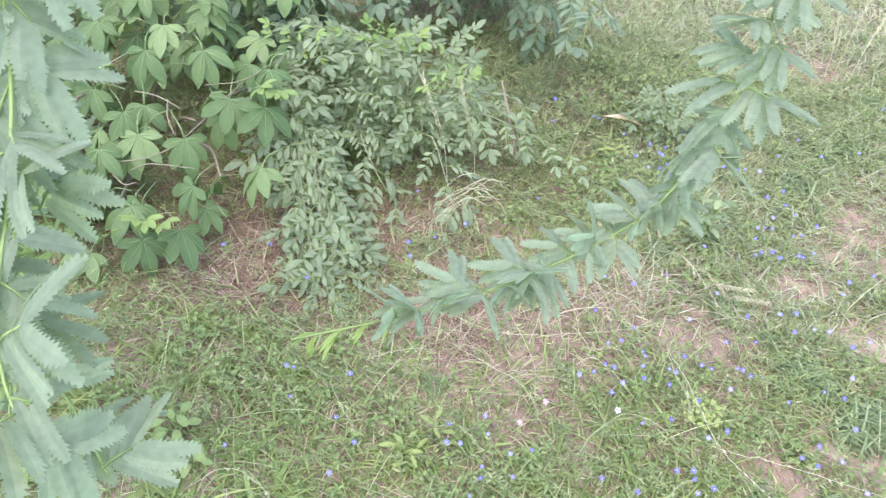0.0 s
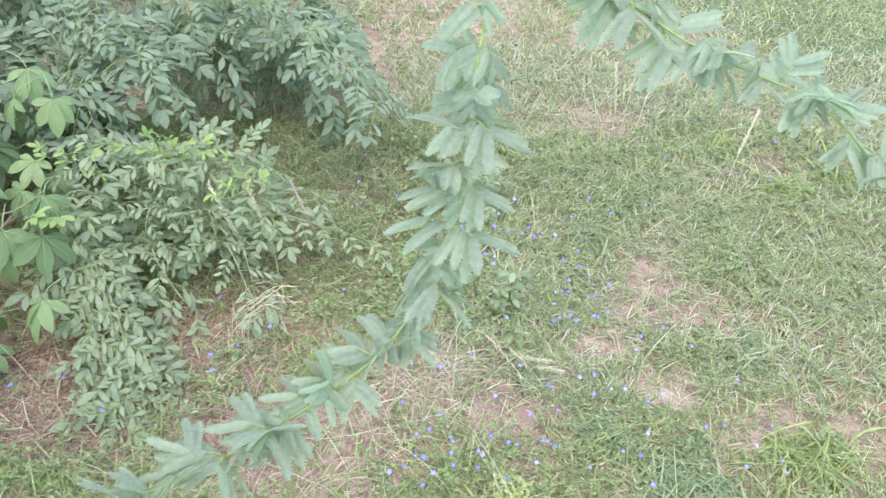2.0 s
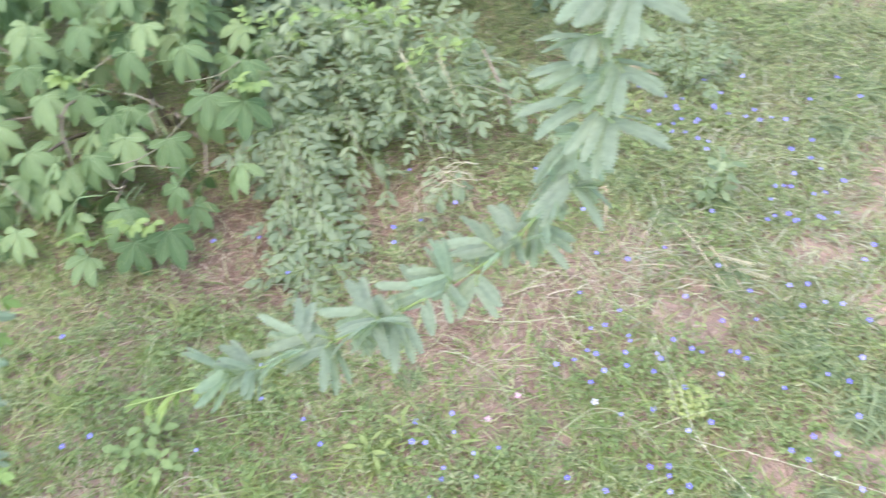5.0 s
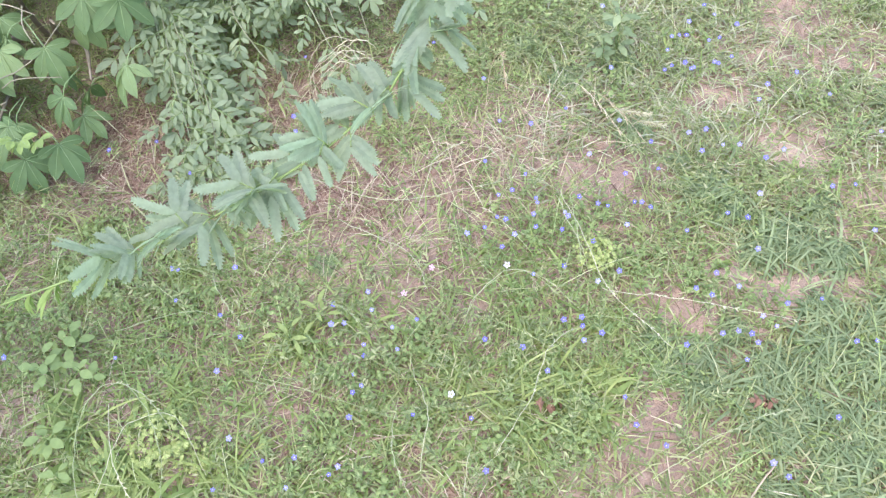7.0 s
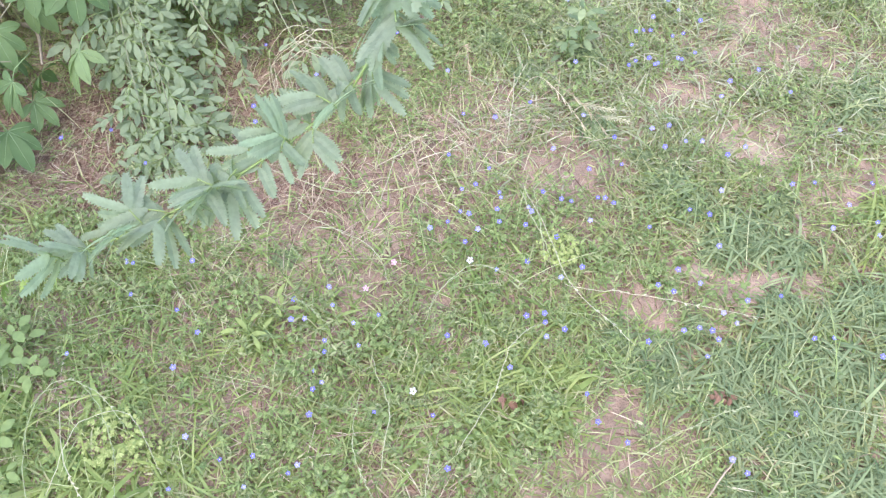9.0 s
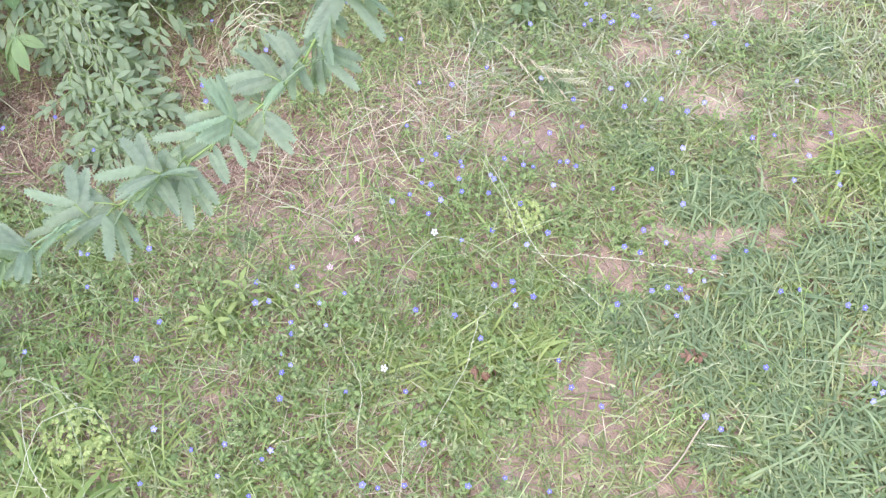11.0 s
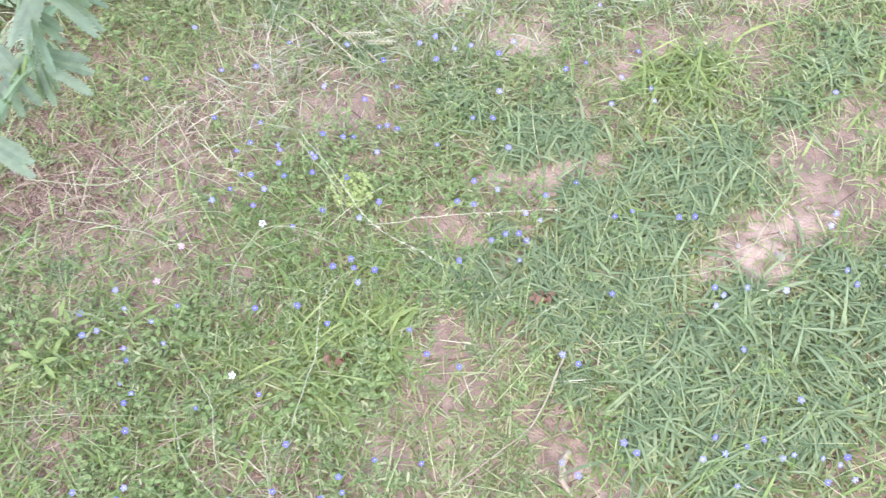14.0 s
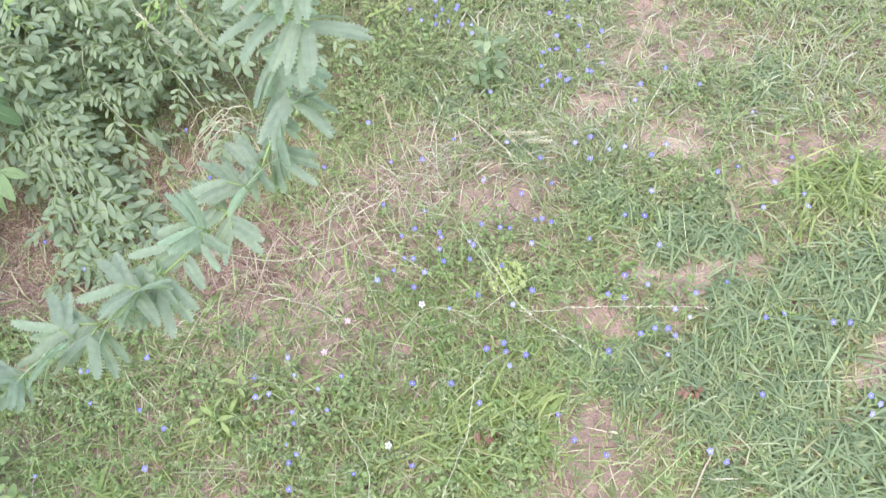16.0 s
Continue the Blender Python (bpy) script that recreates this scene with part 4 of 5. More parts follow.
def seed_stalk(x, y, h, lx, ly):
    """A standing dead grass stalk with a thin seed head."""
    line = smooth_line([(0, 0, -0.01), (0.3 * lx, 0.3 * ly, 0.5 * h), (lx, ly, h)], 10)
    pieces = [tube(line, np.linspace(0.0013, 0.0008, 10), 5)]
    for i in range(44):
        q = line[4] + (line[9] - line[4]) * i / 43
        d = Vector(line[9] - line[5]).normalized()
        pieces.append(moved(leaflet(0.022, 0.003, 0.5, 0.1, 0.15, 3), Matrix.Translation(q) @ d.to_track_quat("Y", "Z").to_matrix().to_4x4() @ pose(0, 0, 0, 0, i * 137, 0) @ pose(0, 0, 0, 0, 0, 18)))
    v, t, _ = merge(pieces)
    ob = new("seed_stalk", tri_mesh("seed_stalk", v, t, [PALE]))
    ob.location = (x, y, float(rise(x, y)))
    tagged(ob, "standing pale dead grass stalk with thin seed head", "grass stalk", "seed stalks")


for row in ((-0.485, 1.91, 0.37, -0.10, 0.01), (-0.40, 1.90, 0.38, -0.075, 0.0), (0.95, 2.85, 0.4, 0.04, 0.05), (1.0, 2.82, 0.34, 0.06, 0.04), (0.9, 2.8, 0.3, -0.03, 0.05),
            (0.30, 1.52, 0.14, 0.06, -0.12), (0.25, 1.56, 0.14, 0.08, -0.12), (1.26, 2.45, 0.3, 0.05, 0.04)):
    seed_stalk(*row)


SPIKELETS = [tri_mesh("spikelet", *leaflet(L, 0.0024, 0.5, 0.2, 0.2, 4), [STRAW_ONE]) for L in (0.020, 0.027, 0.034)]


def panicle(line, count, label):
    """A drooping dry seed head: a bent stalk with long thin spikelets crowded along its outer half."""
    base = np.array([line[0][0], line[0][1], 0.0])
    root = new("dead_grass_stalk")
    root.empty_display_size = 0.02
    root.location = (base[0], base[1], float(rise(base[0], base[1])))
    tagged(root, label, "grass stalk", "drooping grass stalks")
    p = smooth_line(np.array(line) - base, 16)
    part("stalk", tri_mesh("stalk", *tube(p, np.linspace(0.0007, 0.0006, 16), 5), [STRAW_ONE]), root)
    for i in range(count):
        k = int(rng.integers(8, 15))
        d = (Vector(p[k + 1] - p[k]).normalized() + Vector((rng.normal(0, 0.16), rng.normal(0, 0.16), -0.25))).normalized()
        ob = part("spikelet", SPIKELETS[i % 3], root)
        ob.matrix_basis = Matrix.Translation(p[k]) @ d.to_track_quat("Y", "Z").to_matrix().to_4x4() @ pose(0, 0, 0, 0, rng.uniform(-60, 60), 0)


panicle([(-0.07, 1.60, -0.01), (-0.05, 1.66, 0.10), (-0.02, 1.66, 0.15), (-0.012, 1.61, 0.09)], 26, "drooping tan dry seed head of grass")
panicle([(0.10, 1.62, -0.01), (0.15, 1.60, 0.10), (0.20, 1.55, 0.11), (0.28, 1.46, 0.05)], 17, "drooping pale dry seed head of grass")
panicle([(0.14, 1.60, -0.01), (0.21, 1.57, 0.09), (0.27, 1.51, 0.09), (0.34, 1.43, 0.04)], 13, "drooping pale dry seed head of grass")
panicle([(-0.24, 1.32, -0.01), (-0.21, 1.38, 0.08), (-0.17, 1.42, 0.09), (-0.12, 1.43, 0.05)], 20, "bent pale dry seed head of grass")


def dead_leaf(x, y):
    pieces = []
    for k in range(9):
        v, t = leaflet(0.02, 0.011, 0.5, 0.6, 0.8, 5)
        pieces.append(moved((v, t), pose(0.004 * k - 0.016, 0.006 * (k % 3) - 0.006, 0.035, rng.uniform(-20, 40), rng.uniform(-40, 40), k * 75)))
    pieces.append(tube([(0, 0, -0.005), (0.002, 0, 0.035)], (0.001, 0.001), 4))
    v, t, _ = merge(pieces)
    ob = new("dead_leaf", tri_mesh("dead_leaf", v, t, [DEAD]))
    ob.location = (x, y, float(rise(x, y)))
    tagged(ob, "crumpled reddish-brown dead leaf in grass", "leaf", "dead leaves")


for x, y in ((0.49, 0.745), (0.06, 0.745)):
    dead_leaf(x, y)


def stone(x, y, s):
    bm = bmesh.new()
    bmesh.ops.create_icosphere(bm, subdivisions=2, radius=s)
    for v in bm.verts:
        v.co *= 1 + 0.25 * noise.noise(v.co / s * 1.3 + Vector((x * 9, y * 9, 0)))
        v.co.z *= 0.6
    me = bpy.data.meshes.new("stone")
    bm.to_mesh(me)
    bm.free()
    me.materials.append(STONE)
    ob = new("stone", me)
    ob.location = (x, y, float(rise(x, y)) + s * 0.3)
    tagged(ob, "small pale stone half sunk in dry soil", "stone", "stones")


for x, y, s in ((1.00, 0.69, 0.012), (0.93, 0.74, 0.007), (1.03, 0.74, 0.006), (0.70, 1.05, 0.006), (0.36, 0.50, 0.006), (0.44, 0.48, 0.005), (0.88, 1.77, 0.008), (0.95, 1.8, 0.007)):
    stone(x, y, s)


# ---- shrub with five-fingered leaves ----
def palmate_mesh(k, mat=None):
    pieces, ribs = [], []
    for a, L in ((-84, 0.70), (-42, 0.97), (0, 1.10), (42, 0.97), (84, 0.70)):
        a += rng.uniform(-7, 7)
        L *= 0.080 * rng.uniform(0.9, 1.1)
        droop = 0.18 + 0.07 * k
        m = pose(0, 0, 0, rng.uniform(-10, 8), rng.uniform(-8, 8), a)
        pieces.append(moved(leaflet(L, L * 0.42, 0.60, 0.14, droop, 7), m))
        rib = [(0, s * L, -droop * L * s * s + 0.0006) for s in (0.02, 0.25, 0.5, 0.72, 0.9)]
        ribs.append(moved(tube(rib, (0.0011, 0.0010, 0.0008, 0.0006, 0.0003), 4), m))
    n = len(pieces)
    ribs.append(tube(smooth_line([(0, 0, 0), (0.004, -0.03, 0.006), (0.012, -0.075, -0.02)], 5), (0.0013,) * 5, 5))
    v, t, w = merge(pieces + ribs)
    return tri_mesh("leaf", v, t, [mat or PALMATE, MIDRIB], (w >= n).astype(int))


PALM_MESH = [palmate_mesh(k) for k in range(5)]
PALM_YOUNG = palmate_mesh(0, YOUNG)
# Where the outer leaves hang: x, y, height.
PALM_FRONT = [
    (-1.67, 1.79, 0.33), (-1.48, 1.73, 0.29), (-1.38, 1.68, 0.26), (-1.36, 1.84, 0.36), (-1.20, 1.86, 0.37), (-1.10, 1.74, 0.30), (-1.00, 1.73, 0.29), (-1.20, 1.63, 0.23),
    (-1.61, 1.58, 0.20), (-0.98, 1.58, 0.20), (-1.15, 1.52, 0.16), (-1.25, 1.38, 0.08), (-1.16, 1.41, 0.10), (-1.44, 1.44, 0.11), (-1.42, 1.58, 0.20), (-1.60, 1.39, 0.08),
    (-1.38, 1.34, 0.05), (-1.59, 1.72, 0.29), (-1.51, 1.90, 0.40), (-1.01, 1.83, 0.35),
]
PALM_MORE = [
    (-1.90, 1.82, 0.35), (-1.68, 1.88, 0.37), (-1.32, 1.90, 0.41), (-1.81, 1.74, 0.30), (-1.73, 1.64, 0.24), (-1.77, 1.46, 0.13), (-1.88, 1.53, 0.17), (-1.95, 1.68, 0.28),
    (-1.30, 1.46, 0.12), (-1.52, 1.50, 0.14), (-1.70, 1.36, 0.06), (-1.85, 1.40, 0.08), (-2.02, 1.56, 0.18), (-1.6, 2.0, 0.46), (-1.8, 2.0, 0.46), (-2.0, 1.9, 0.42), (-1.42, 2.02, 0.45),
]


def palmate_shrub():
    base = Vector((-1.5, 2.0, 0.0))
    root = new("palmate_shrub")
    root.location = base
    tagged(root, "leafy green shrub with five-fingered leaves on thin stems", "shrub")
    spots = [(*p, 1.0) for p in PALM_FRONT + PALM_MORE]
    while len(spots) < 235:
        x, y = rng.uniform(-2.6, -1.0), rng.uniform(1.45, 2.25)
        if x > -1.12 and y < 1.72:
            continue
        top = min(0.04 + 0.62 * (y - 1.32), 0.60)
        spots.append((x, y, rng.uniform(0.45, 1.0) * top, rng.uniform(0.75, 1.1)))
    for i, (x, y, z, s) in enumerate(spots):
        front = i < len(PALM_FRONT) + len(PALM_MORE)
        ob = part("leaf", PALM_MESH[i % 5], root)
        turn = 180 + rng.uniform(-45, 45) if front else rng.uniform(60, 300)
        ob.matrix_basis = Matrix.Translation(Vector((x, y + 0.03, z + 0.02)) - base) @ pose(0, 0, 0, 0, 0, turn) @ pose(0, 0, 0, rng.uniform(-48, -15), rng.uniform(-15, 15), 0) @ Matrix.Scale(s * rng.uniform(1.02, 1.25), 4)
    stems = []
    for tx, ty, tz in ((-1.10, 1.62, 0.17), (-1.35, 1.50, 0.12), (-1.62, 1.60, 0.18), (-1.05, 1.90, 0.30), (-1.30, 1.85, 0.32), (-1.55, 1.82, 0.32), (-1.80, 1.70, 0.24), (-1.90, 1.95, 0.38), (-1.42, 1.68, 0.22), (-1.2, 1.75, 0.25)):
        sx = -1.45 + 0.25 * (tx + 1.45)
        mid = ((sx + tx) / 2 + rng.uniform(-0.04, 0.04), (2.0 + ty) / 2, tz * 0.55 + 0.02)
        stems.append(smooth_line([(sx, 2.0, -0.02), mid, (tx, ty, tz)], 9) - np.array(base))
    for i in range(12):
        x, y, z = PALM_FRONT[(5 * i + 1) % 20]
        ob = part("young_leaf", PALM_YOUNG, root, "fresh yellow-green young leaf")
        ob.matrix_basis = Matrix.Translation(Vector((x + rng.uniform(-0.06, 0.06), y + 0.05, z + 0.07)) - base) @ pose(0, 0, 0, 0, 0, 180 + rng.uniform(-70, 70)) @ pose(0, 0, 0, rng.uniform(-10, 45), rng.uniform(-20, 20), 0) @ Matrix.Scale(rng.uniform(0.5, 0.75), 4)
    twig = smooth_line([(-1.52, 1.90, 0.2), (-1.50, 1.72, 0.31), (-1.512, 1.66, 0.265), (-1.475, 1.59, 0.20)], 9) - np.array(base)
    part("stem", tri_mesh("stem", *tube(twig, np.linspace(0.0045, 0.0035, 9), 7), [BARK]), root, "bare grey bent stem")
    for a, m, e in (((-1.31, 1.45, 0.08), (-1.26, 1.44, 0.1), (-1.2, 1.43, 0.1)), ((-1.42, 1.62, 0.16), (-1.34, 1.54, 0.17), (-1.31, 1.55, 0.17)), ((-1.42, 1.60, 0.18), (-1.24, 1.63, 0.23), (-1.08, 1.83, 0.34)),
                    ((-1.38, 1.80, 0.29), (-1.3, 1.76, 0.31), (-1.23, 1.74, 0.29)), ((-1.73, 1.56, 0.14), (-1.65, 1.52, 0.17), (-1.56, 1.47, 0.12)), ((-1.5, 1.80, 0.3), (-1.47, 1.82, 0.34), (-1.41, 1.87, 0.37)),
                    ((-1.28, 1.78, 0.29), (-1.26, 1.71, 0.28), (-1.23, 1.67, 0.25)), ((-1.34, 1.60, 0.17), (-1.28, 1.6, 0.2), (-1.16, 1.6, 0.2)), ((-1.02, 1.90, 0.36), (-1.08, 1.82, 0.35), (-1.18, 1.81, 0.33))):
        line = smooth_line([a, m, e], 9) - np.array(base)
        part("stem", tri_mesh("stem", *tube(line, np.linspace(0.0021, 0.0012, 9), 6), [TWIG]), root, "thin pale tan stem")
    for line in stems:
        v, t = tube(line, np.linspace(0.009, 0.003, 9), 7)
        part("stem", tri_mesh("stem", v, t, [BARK]), root, "pale brown woody stem")


palmate_shrub()


# ---- grey-green shrubs with feather-shaped leaves ----
def pinnate_mesh(pairs, L, mat, droop=0.25, name="leaf"):
    pieces = []
    line = smooth_line([(0, 0, 0), (0, 0.5 * L, 0.03 * L), (0, L, -droop * L)], 17)
    for i in range(pairs):
        s = 0.24 + 0.68 * i / max(1, pairs - 1)
        q = line[int(round(s * 16))]
        for side in (-1, 1):
            l = L * 0.41 * rng.uniform(0.75, 1.15) * (1.0 - 0.2 * s)
            pieces.append(moved(leaflet(l, l * 0.37, 0.57, 0.12, rng.uniform(0.05, 0.35), 4), Matrix.Translation(q) @ pose(0, 0, 0, rng.uniform(-22, 8), side * rng.uniform(-12, 20), -side * rng.uniform(38, 62))))
    pieces.append(moved(leaflet(L * 0.44, L * 0.19, 0.6, 0.12, 0.2, 4), Matrix.Translation(line[15])))
    n = len(pieces)
    pieces.append(tube(line, np.linspace(0.0011, 0.0006, 17), 4))
    v, t, w = merge(pieces)
    return tri_mesh(name, v, t, [mat, GREENSTEM], (w >= n).astype(int))


PIN_KINDS = ((4, 0.105, 0.25), (5, 0.125, 0.4), (4, 0.09, 0.15), (5, 0.115, 0.55), (4, 0.10, 0.2), (3, 0.08, 0.1))
PIN_MESH = [pinnate_mesh(p, L, PINNATE, d) for p, L, d in PIN_KINDS]
PIN_SHADED = [pinnate_mesh(p, L, PINNATE_SHADED, d) for p, L, d in PIN_KINDS]
PIN_YOUNG = [pinnate_mesh(2, 0.09, YOUNG, 0.1), pinnate_mesh(3, 0.09, YOUNG, 0.3)]
Z = Vector((0, 0, 1))


def along(root, base, line, meshes, gap, size, first=0.15, lean=0.0, spread_out=0.8, name="leaf", taper=0.0, last=1.0):
    """Leaves set left and right along a stem."""
    p = smooth_line(line, 40)
    run = np.concatenate([[0], np.cumsum(np.linalg.norm(np.diff(p, axis=0), axis=1))])
    s, side = run[-1] * first, 1
    while s < run[-1] * last:
        i = min(38, int(np.searchsorted(run, s)))
        q = Vector(p[i])
        t = Vector(p[i + 1] - p[i]).normalized()
        out = t.cross(Z)
        out = out.normalized() if out.length > 0.05 else Vector((1, 0, 0))
        d = (out * side * spread_out * rng.uniform(0.2, 1.1) + t * rng.uniform(0.15, 0.7) + Z * (rng.uniform(-0.35, 0.2) + lean * rng.integers(0, 2))).normalized()
        up = Z + Vector((rng.uniform(-0.3, 0.3), rng.uniform(-0.55, 0.05), 0))
        x = d.cross(up).normalized()
        up = x.cross(d).normalized()
        m = Matrix((x, d, up)).transposed().to_4x4()
        ob = part(name, meshes[int(rng.integers(0, len(meshes)))], root)
        ob.matrix_basis = Matrix.Translation(q - base) @ m @ Matrix.Scale(size * (1 - taper * (s / run[-1]) ** 2) * rng.uniform(0.8, 1.2), 4)
        s += gap * rng.uniform(0.7, 1.3)
        side = -side


def shrub_stem(root, base, line, r, mat=None):
    p = smooth_line(line, 12) - np.array(base)
    v, t = tube(p, np.linspace(r, r * 0.4, 12), 6)
    return part("stem", tri_mesh("stem", v, t, [mat or BARK]), root)


def pinnate_shrub(bx, by, lines, label, size=1.0, gap=0.02, young=True, sprigs=(), meshes=None):
    base = Vector((bx, by, 0))
    root = new("feather_leaved_shrub")
    root.location = base
    tagged(root, label, "shrub", "feather-leaved shrubs")
    for line in lines:
        stem = shrub_stem(root, base, line, 0.0024, OLIVE)
        along(stem, base, line, meshes or PIN_MESH, gap, size)
        if young and rng.random() < 0.2:
            a, b = np.array(line[-2]), np.array(line[-1])
            along(stem, base, [b, b + 0.3 * (b - a) * 0.5 + (0, 0, 0.02)], PIN_YOUNG, 0.02, 0.8, 0.0, lean=0.5)
    for p in sprigs:
        p = np.array(p)
        stem = shrub_stem(root, base, [(bx, by, 0), (0.5 * (bx + p[0]), 0.5 * (by + p[1]), 0.24), p], 0.003, GREENSTEM)
        along(stem, base, [p - (0, 0, 0.05), p, p + (0, -0.03, 0.03)], PIN_YOUNG, 0.024, 0.9, 0.0, lean=0.3)


def dome(bx, by, rx, ry, h, n, y_bias=0.0):
    """Arching stems from one foot."""
    out = []
    for i in range(n):
        a = 6.283 * (i + rng.uniform(-0.3, 0.3)) / n
        k = rng.uniform(0.55, 1.0)
        ex, ey = bx + rx * k * math.cos(a), by + ry * k * math.sin(a) + y_bias
        top = h * rng.uniform(0.75, 1.05)
        out.append([(bx + 0.03 * math.cos(a), by + 0.03 * math.sin(a), -0.02), (bx + 0.45 * (ex - bx), by + 0.45 * (ey - by), top * 0.8), (bx + 0.8 * (ex - bx), by + 0.8 * (ey - by), top), (ex, ey, top * rng.uniform(0.45, 0.9))])
    return out


pinnate_shrub(-0.72, 2.10, dome(-0.66, 2.06, 0.40, 0.36, 0.32, 9) + [
    [(-0.85, 2.1, 0), (-0.95, 1.98, 0.28), (-0.90, 1.80, 0.24), (-0.82, 1.60, 0.13), (-0.79, 1.46, 0.07), (-0.74, 1.30, 0.05)],
    [(-0.85, 2.1, 0), (-0.92, 1.92, 0.22), (-0.86, 1.72, 0.16), (-0.80, 1.55, 0.10), (-0.78, 1.38, 0.05)],
    [(-0.85, 2.1, 0), (-0.98, 1.94, 0.26), (-0.93, 1.74, 0.20), (-0.87, 1.58, 0.12), (-0.84, 1.44, 0.06)],
    [(-0.82, 2.1, 0), (-0.88, 1.90, 0.20), (-0.82, 1.68, 0.12), (-0.75, 1.50, 0.07), (-0.71, 1.36, 0.04)],
    [(-0.84, 2.1, 0), (-0.90, 1.94, 0.24), (-0.87, 1.76, 0.20), (-0.81, 1.62, 0.14), (-0.77, 1.50, 0.10), (-0.75, 1.40, 0.07)],
    [(-0.86, 2.1, 0), (-0.94, 1.92, 0.25), (-0.90, 1.70, 0.19), (-0.85, 1.54, 0.13), (-0.81, 1.42, 0.08)],
    [(-0.8, 2.15, 0), (-0.86, 2.12, 0.34), (-0.92, 2.05, 0.40), (-0.95, 1.98, 0.38)], [(-0.7, 2.15, 0), (-0.66, 2.14, 0.34), (-0.62, 2.10, 0.38), (-0.58, 2.05, 0.35)],
    [(-0.7, 2.15, 0), (-0.76, 2.10, 0.33), (-0.78, 2.04, 0.37), (-0.76, 1.98, 0.35)], [(-0.65, 2.15, 0), (-0.54, 2.15, 0.30), (-0.48, 2.12, 0.32), (-0.42, 2.08, 0.28)],
    [(-0.8, 2.1, 0), (-0.90, 1.96, 0.30), (-0.98, 1.90, 0.33), (-0.95, 1.78, 0.25)],
    [(-0.65, 2.05, 0), (-0.45, 1.95, 0.24), (-0.28, 1.95, 0.20), (-0.12, 1.97, 0.12)],
    [(-0.65, 2.05, 0), (-0.55, 1.85, 0.22), (-0.48, 1.75, 0.12), (-0.42, 1.70, 0.07)],
    [(-0.7, 2.05, 0), (-0.75, 1.85, 0.20), (-0.68, 1.75, 0.12), (-0.62, 1.72, 0.06)]],
    "grey-green shrub with drooping feather-shaped leaves and yellowish tips", 1.0, 0.037,
    sprigs=((-0.75, 2.06, 0.38), (-0.69, 2.08, 0.39), (-0.50, 1.97, 0.36), (-0.97, 2.02, 0.39)))
pinnate_shrub(-1.22, 2.55, dome(-1.22, 2.55, 0.55, 0.42, 0.52, 17), "dense blue-green shrub with feather-shaped leaves", 1.3, 0.029, False, meshes=PIN_SHADED)
pinnate_shrub(-0.55, 3.05, dome(-0.55, 3.05, 0.5, 0.45, 0.5, 14) + [[(-0.45, 3.0, 0), (-0.35, 2.75, 0.45), (-0.22, 2.50, 0.46), (-0.08, 2.33, 0.40)]], "dense blue-green shrub with one long arching shoot", 1.2, 0.029, False, meshes=PIN_SHADED)
pinnate_shrub(-1.6, 3.5, dome(-1.6, 3.5, 0.7, 0.55, 0.7, 15), "tall blue-green shrub behind lower bushes", 1.3, 0.034, False, meshes=PIN_SHADED)
pinnate_shrub(-2.3, 2.5, dome(-2.3, 2.5, 0.55, 0.5, 0.6, 13), "blue-green shrub with feather-shaped leaves beside broad-leaved shrub", 1.2, 0.032, False, meshes=PIN_SHADED)
pinnate_shrub(0.24, 2.32, dome(0.24, 2.32, 0.14, 0.12, 0.13, 6), "low dark green feather-leaved seedling bush in grass", 0.8, 0.026, False)


# ---- tree with drooping boughs of finely divided leaves ----
def pinna(L, w, n=13):
    """One feather of narrow leaflets along +y: joined next to the midrib, free and pointing forward at the tips."""
    v, t = [], []
    bow, bite = rng.uniform(-0.16, 0.16), rng.uniform(0.85, 1.1, n + 1)
    for side in (-1, 1):
        b = len(v)
        for i in range(n + 1):
            s = i / n
            k = w * 0.5 * min(1.0, 0.55 + 3.0 * s, 0.30 + 2.6 * (1 - s))
            x0, y, z = bow * L * s * s, s * L, -0.22 * L * s * s
            v += [(x0, y, z), (x0 + side * 0.63 * k, y + 0.24 * k, z - 0.04 * k), (x0 + side * k * bite[i], y + 0.62 * L / n + 0.46 * k, z - 0.14 * k)]
        for i in range(n):
            p = b + 3 * i
            f = [(p, p + 1, p + 4), (p, p + 4, p + 3), (p + 1, p + 2, p + 4)]
            t += f if side > 0 else [q[::-1] for q in f]
    return np.array(v), np.array(t)


def bipinnate_mesh(pairs, mat, L=0.07, w=0.022):
    pieces, R = [], 0.0115 * pairs
    for i in range(pairs):
        q = 0.3 * R + 0.7 * R * i / max(1, pairs - 1)
        for side in (-1, 1):
            a = side * rng.uniform(42, 68) * (1.0 - 0.3 * i / pairs)
            pieces.append(moved(pinna(L * rng.uniform(0.85, 1.1), w), pose(0, q, 0, rng.uniform(-26, 4), side * rng.uniform(-10, 24), -a)))
    n = len(pieces)
    pieces.append(tube([(0, -0.002, 0), (0, 0.5 * R, 0.003), (0, R, 0)], (0.0014, 0.0012, 0.0009), 5))
    v, t, k = merge(pieces)
    return tri_mesh("leaf", v, t, [mat, GREENSTEM], (k >= n).astype(int))


BIP = [bipinnate_mesh(p, FERNY, L, 0.0218) for p, L in ((3, 0.074), (4, 0.070), (3, 0.064), (2, 0.078))]
BIP_YOUNG = [bipinnate_mesh(2, YOUNG, 0.04, 0.014), bipinnate_mesh(3, FERNY, 0.06, 0.018), bipinnate_mesh(2, FERNY, 0.065, 0.02)]


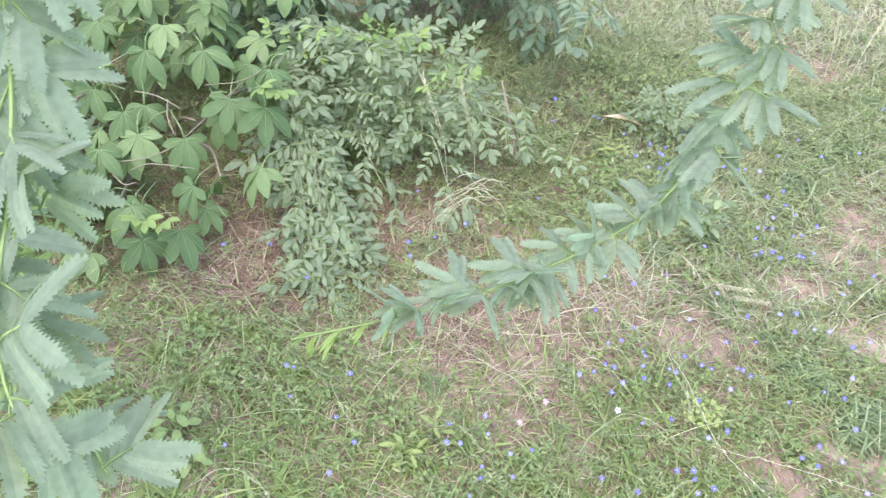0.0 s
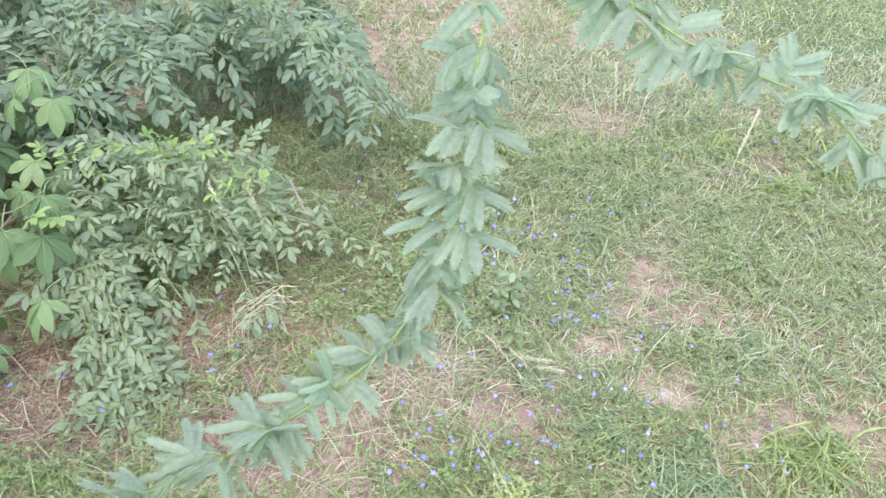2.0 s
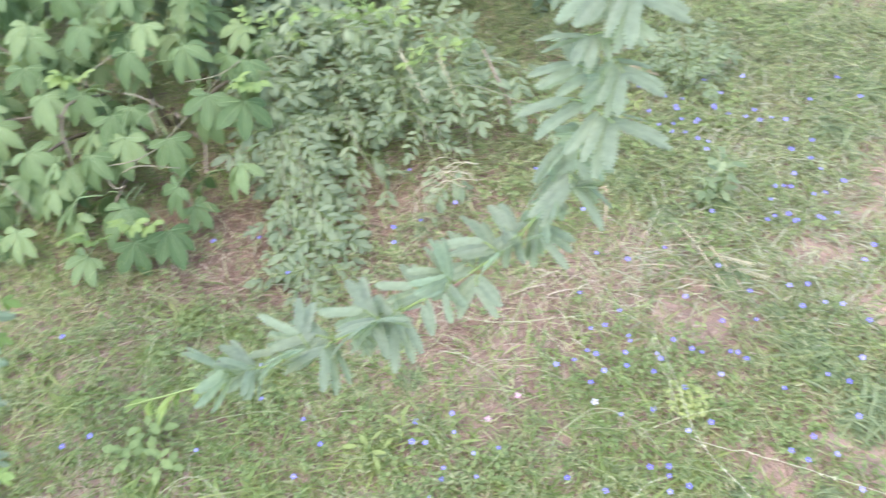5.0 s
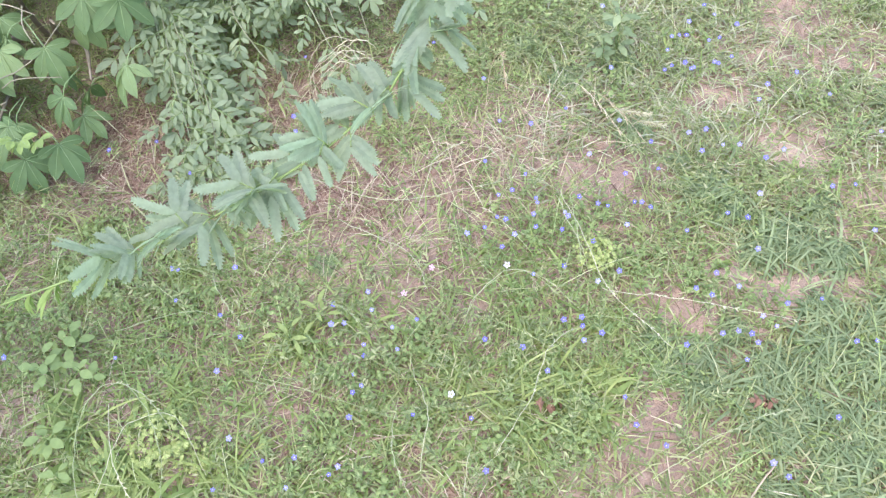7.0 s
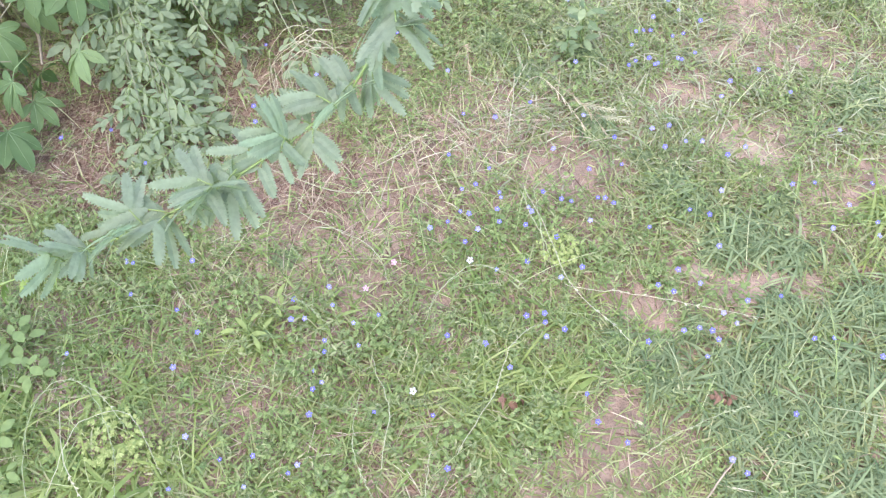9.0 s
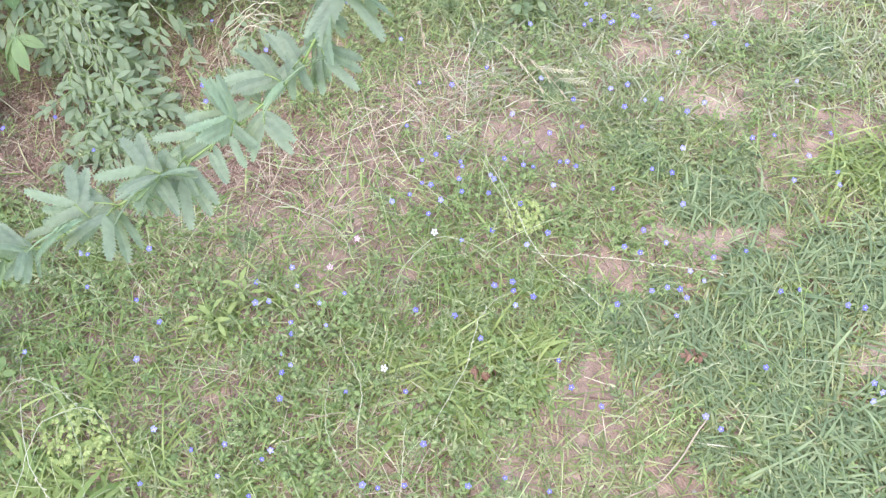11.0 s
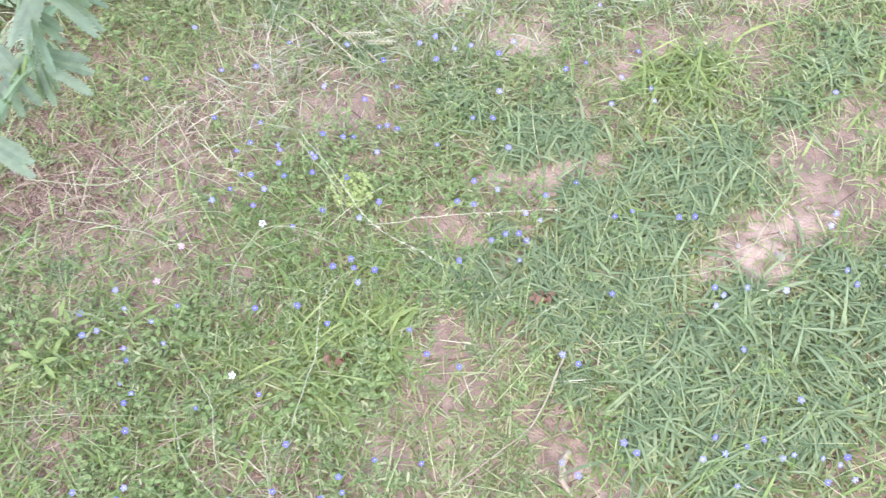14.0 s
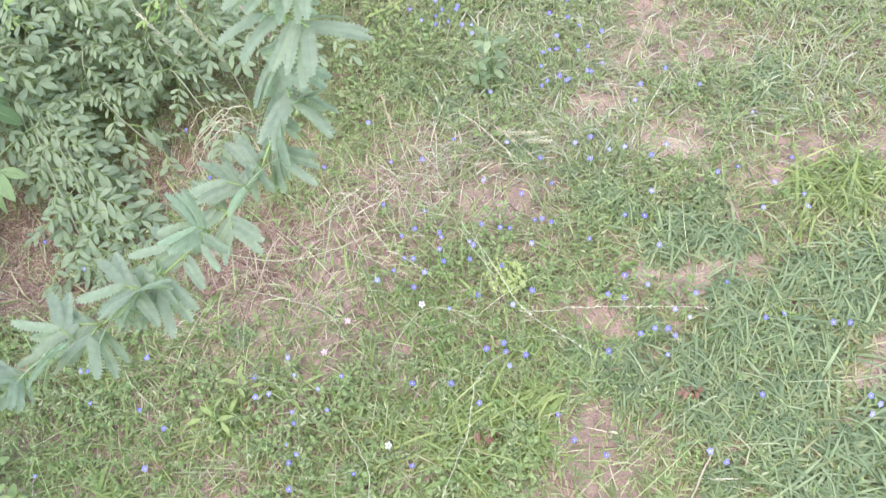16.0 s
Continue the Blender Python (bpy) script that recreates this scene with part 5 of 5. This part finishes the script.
def folded_leaf():
    pieces = [moved(leaflet(0.04, 0.006, 0.5, 0.3, 0.3, 5), pose(0, 0.006 * i, 0, rng.uniform(-25, 0), 0, rng.uniform(-28, 28))) for i in range(3)]
    v, t, _ = merge(pieces)
    return tri_mesh("young_leaf", v, t, [YOUNG])


FOLDED = folded_leaf()


def feathery_tree():
    base = Vector((-1.9, -0.6, 0.0))
    root = new("feathery_tree")
    root.location = base
    tagged(root, "drooping tree boughs with blue-green finely divided leaves", "tree")

    def bough(line, r0, r1, mat, name="bough"):
        p = smooth_line(line, 16) - np.array(base)
        v, t = tube(p, np.linspace(r0, r1, 16), 8)
        return part(name, tri_mesh(name, v, t, [mat]), root)

    bough([(-1.9, -0.6, -0.05), (-1.85, -0.55, 0.7), (-1.75, -0.45, 1.4), (-1.5, -0.2, 2.1)], 0.07, 0.045, BARK, "trunk")
    bough([(-1.5, -0.2, 2.1), (-1.1, 0.3, 2.35), (-0.6, 0.75, 2.3), (-0.1, 1.0, 2.0), (0.0, 1.08, 1.7)], 0.04, 0.008, BARK, "limb")
    bough([(-1.2, 0.2, 2.3), (-1.05, 0.45, 1.95), (-0.95, 0.58, 1.6), (-0.91, 0.60, 1.4)], 0.02, 0.006, BARK, "limb")
    bough([(-1.05, 0.45, 1.95), (-1.15, 0.7, 1.65), (-1.25, 0.9, 1.45), (-1.36, 0.96, 1.39)], 0.012, 0.004, BARK, "limb")
    bough([(-0.95, 0.58, 1.6), (-0.98, 0.5, 1.5), (-0.98, 0.45, 1.4)], 0.006, 0.004, BARK, "limb")
    bough([(-1.05, 0.45, 1.95), (-1.04, 0.65, 1.65), (-1.02, 0.75, 1.45)], 0.008, 0.004, BARK, "limb")
    bough([(-1.15, 0.7, 1.65), (-1.15, 0.85, 1.5), (-1.15, 0.95, 1.42)], 0.007, 0.004, BARK, "limb")
    shoots = (
        ([(0.0, 1.08, 1.7), (-0.02, 1.06, 1.4), (-0.055, 0.96, 1.2), (-0.065, 0.90, 1.08), (-0.14, 0.83, 0.88), (-0.30, 0.73, 0.81), (-0.46, 0.63, 0.80), (-0.63, 0.54, 0.81)], 0.27, 0.0205, BIP, 0.88, 0.25),
        ([(0.0, 1.08, 1.7), (0.06, 1.0, 1.42), (0.17, 0.93, 1.33), (0.27, 0.87, 1.30), (0.36, 0.81, 1.28), (0.44, 0.72, 1.22)], 0.3, 0.022, BIP, 0.85, 0.3),
        ([(-0.9, 0.60, 1.4), (-0.88, 0.55, 1.22), (-0.86, 0.45, 1.11), (-0.85, 0.38, 1.06), (-0.84, 0.33, 1.02), (-0.82, 0.29, 0.99), (-0.79, 0.26, 0.96)], 0.05, 0.026, BIP, 1.0, 0.1),
        ([(-0.92, 0.60, 1.4), (-0.92, 0.55, 1.17), (-0.90, 0.52, 1.10), (-0.88, 0.50, 1.05), (-0.86, 0.48, 1.01)], 0.2, 0.035, BIP, 0.95, 0.1),
        ([(-1.02, 0.75, 1.45), (-1.05, 0.79, 1.15), (-1.03, 0.71, 1.12), (-1.0, 0.66, 1.10), (-0.96, 0.53, 1.05), (-0.92, 0.45, 1.03), (-0.89, 0.38, 1.0)], 0.15, 0.028, BIP, 1.0, 0.1),
        ([(-1.25, 0.9, 1.45), (-1.40, 1.03, 0.77), (-1.32, 1.04, 0.69), (-1.26, 0.95, 0.59), (-1.22, 0.85, 0.51), (-1.19, 0.76, 0.45), (-1.14, 0.58, 0.36)], 0.25, 0.02, BIP_YOUNG, 1.25, 0.2),
        ([(-0.98, 0.45, 1.4), (-0.95, 0.43, 1.1), (-0.91, 0.40, 0.97), (-0.86, 0.37, 0.93), (-0.82, 0.36, 0.89), (-0.76, 0.30, 0.85)], 0.3, 0.03, BIP, 1.0, 0.15),
        ([(-1.15, 0.95, 1.45), (-1.21, 1.02, 1.03), (-1.20, 0.95, 0.92), (-1.18, 0.90, 0.84), (-1.19, 0.80, 0.76)], 0.2, 0.026, BIP, 1.1, 0.1),
        ([(-1.15, 0.85, 1.4), (-1.16, 0.79, 0.99), (-1.13, 0.70, 0.86), (-1.10, 0.61, 0.77), (-1.06, 0.54, 0.69)], 0.2, 0.028, BIP, 1.0, 0.1),
        ([(-1.35, 0.95, 1.4), (-1.38, 1.05, 1.0), (-1.36, 0.98, 0.85), (-1.32, 0.88, 0.72)], 0.3, 0.028, BIP, 1.05, 0.1),
    )
    for k, (line, first, gap, meshes, size, taper) in enumerate(shoots):
        shoot = bough(line, 0.0024, 0.0012, GREENSTEM, "shoot")
        along(shoot, base, line, meshes, gap, size, first, lean=0.7, spread_out=0.8, taper=taper, last=0.9 if k == 0 else 1.0)
        if k < 2:
            # leaves that lie over the shoot
            over = [(x, y - 0.012, z + 0.022) for x, y, z in line]
            along(shoot, base, over, BIP, 0.075, 0.6, first, lean=-0.25, spread_out=0.35, last=0.80)
        if k == 5:
            along(shoot, base, line, PIN_YOUNG, 0.03, 0.85, 0.25, lean=0.5)
        if k == 0:
            along(shoot, base, line, [FOLDED], 0.022, 0.85, 0.88, lean=-0.5, spread_out=0.3, name="young_leaf")


feathery_tree()
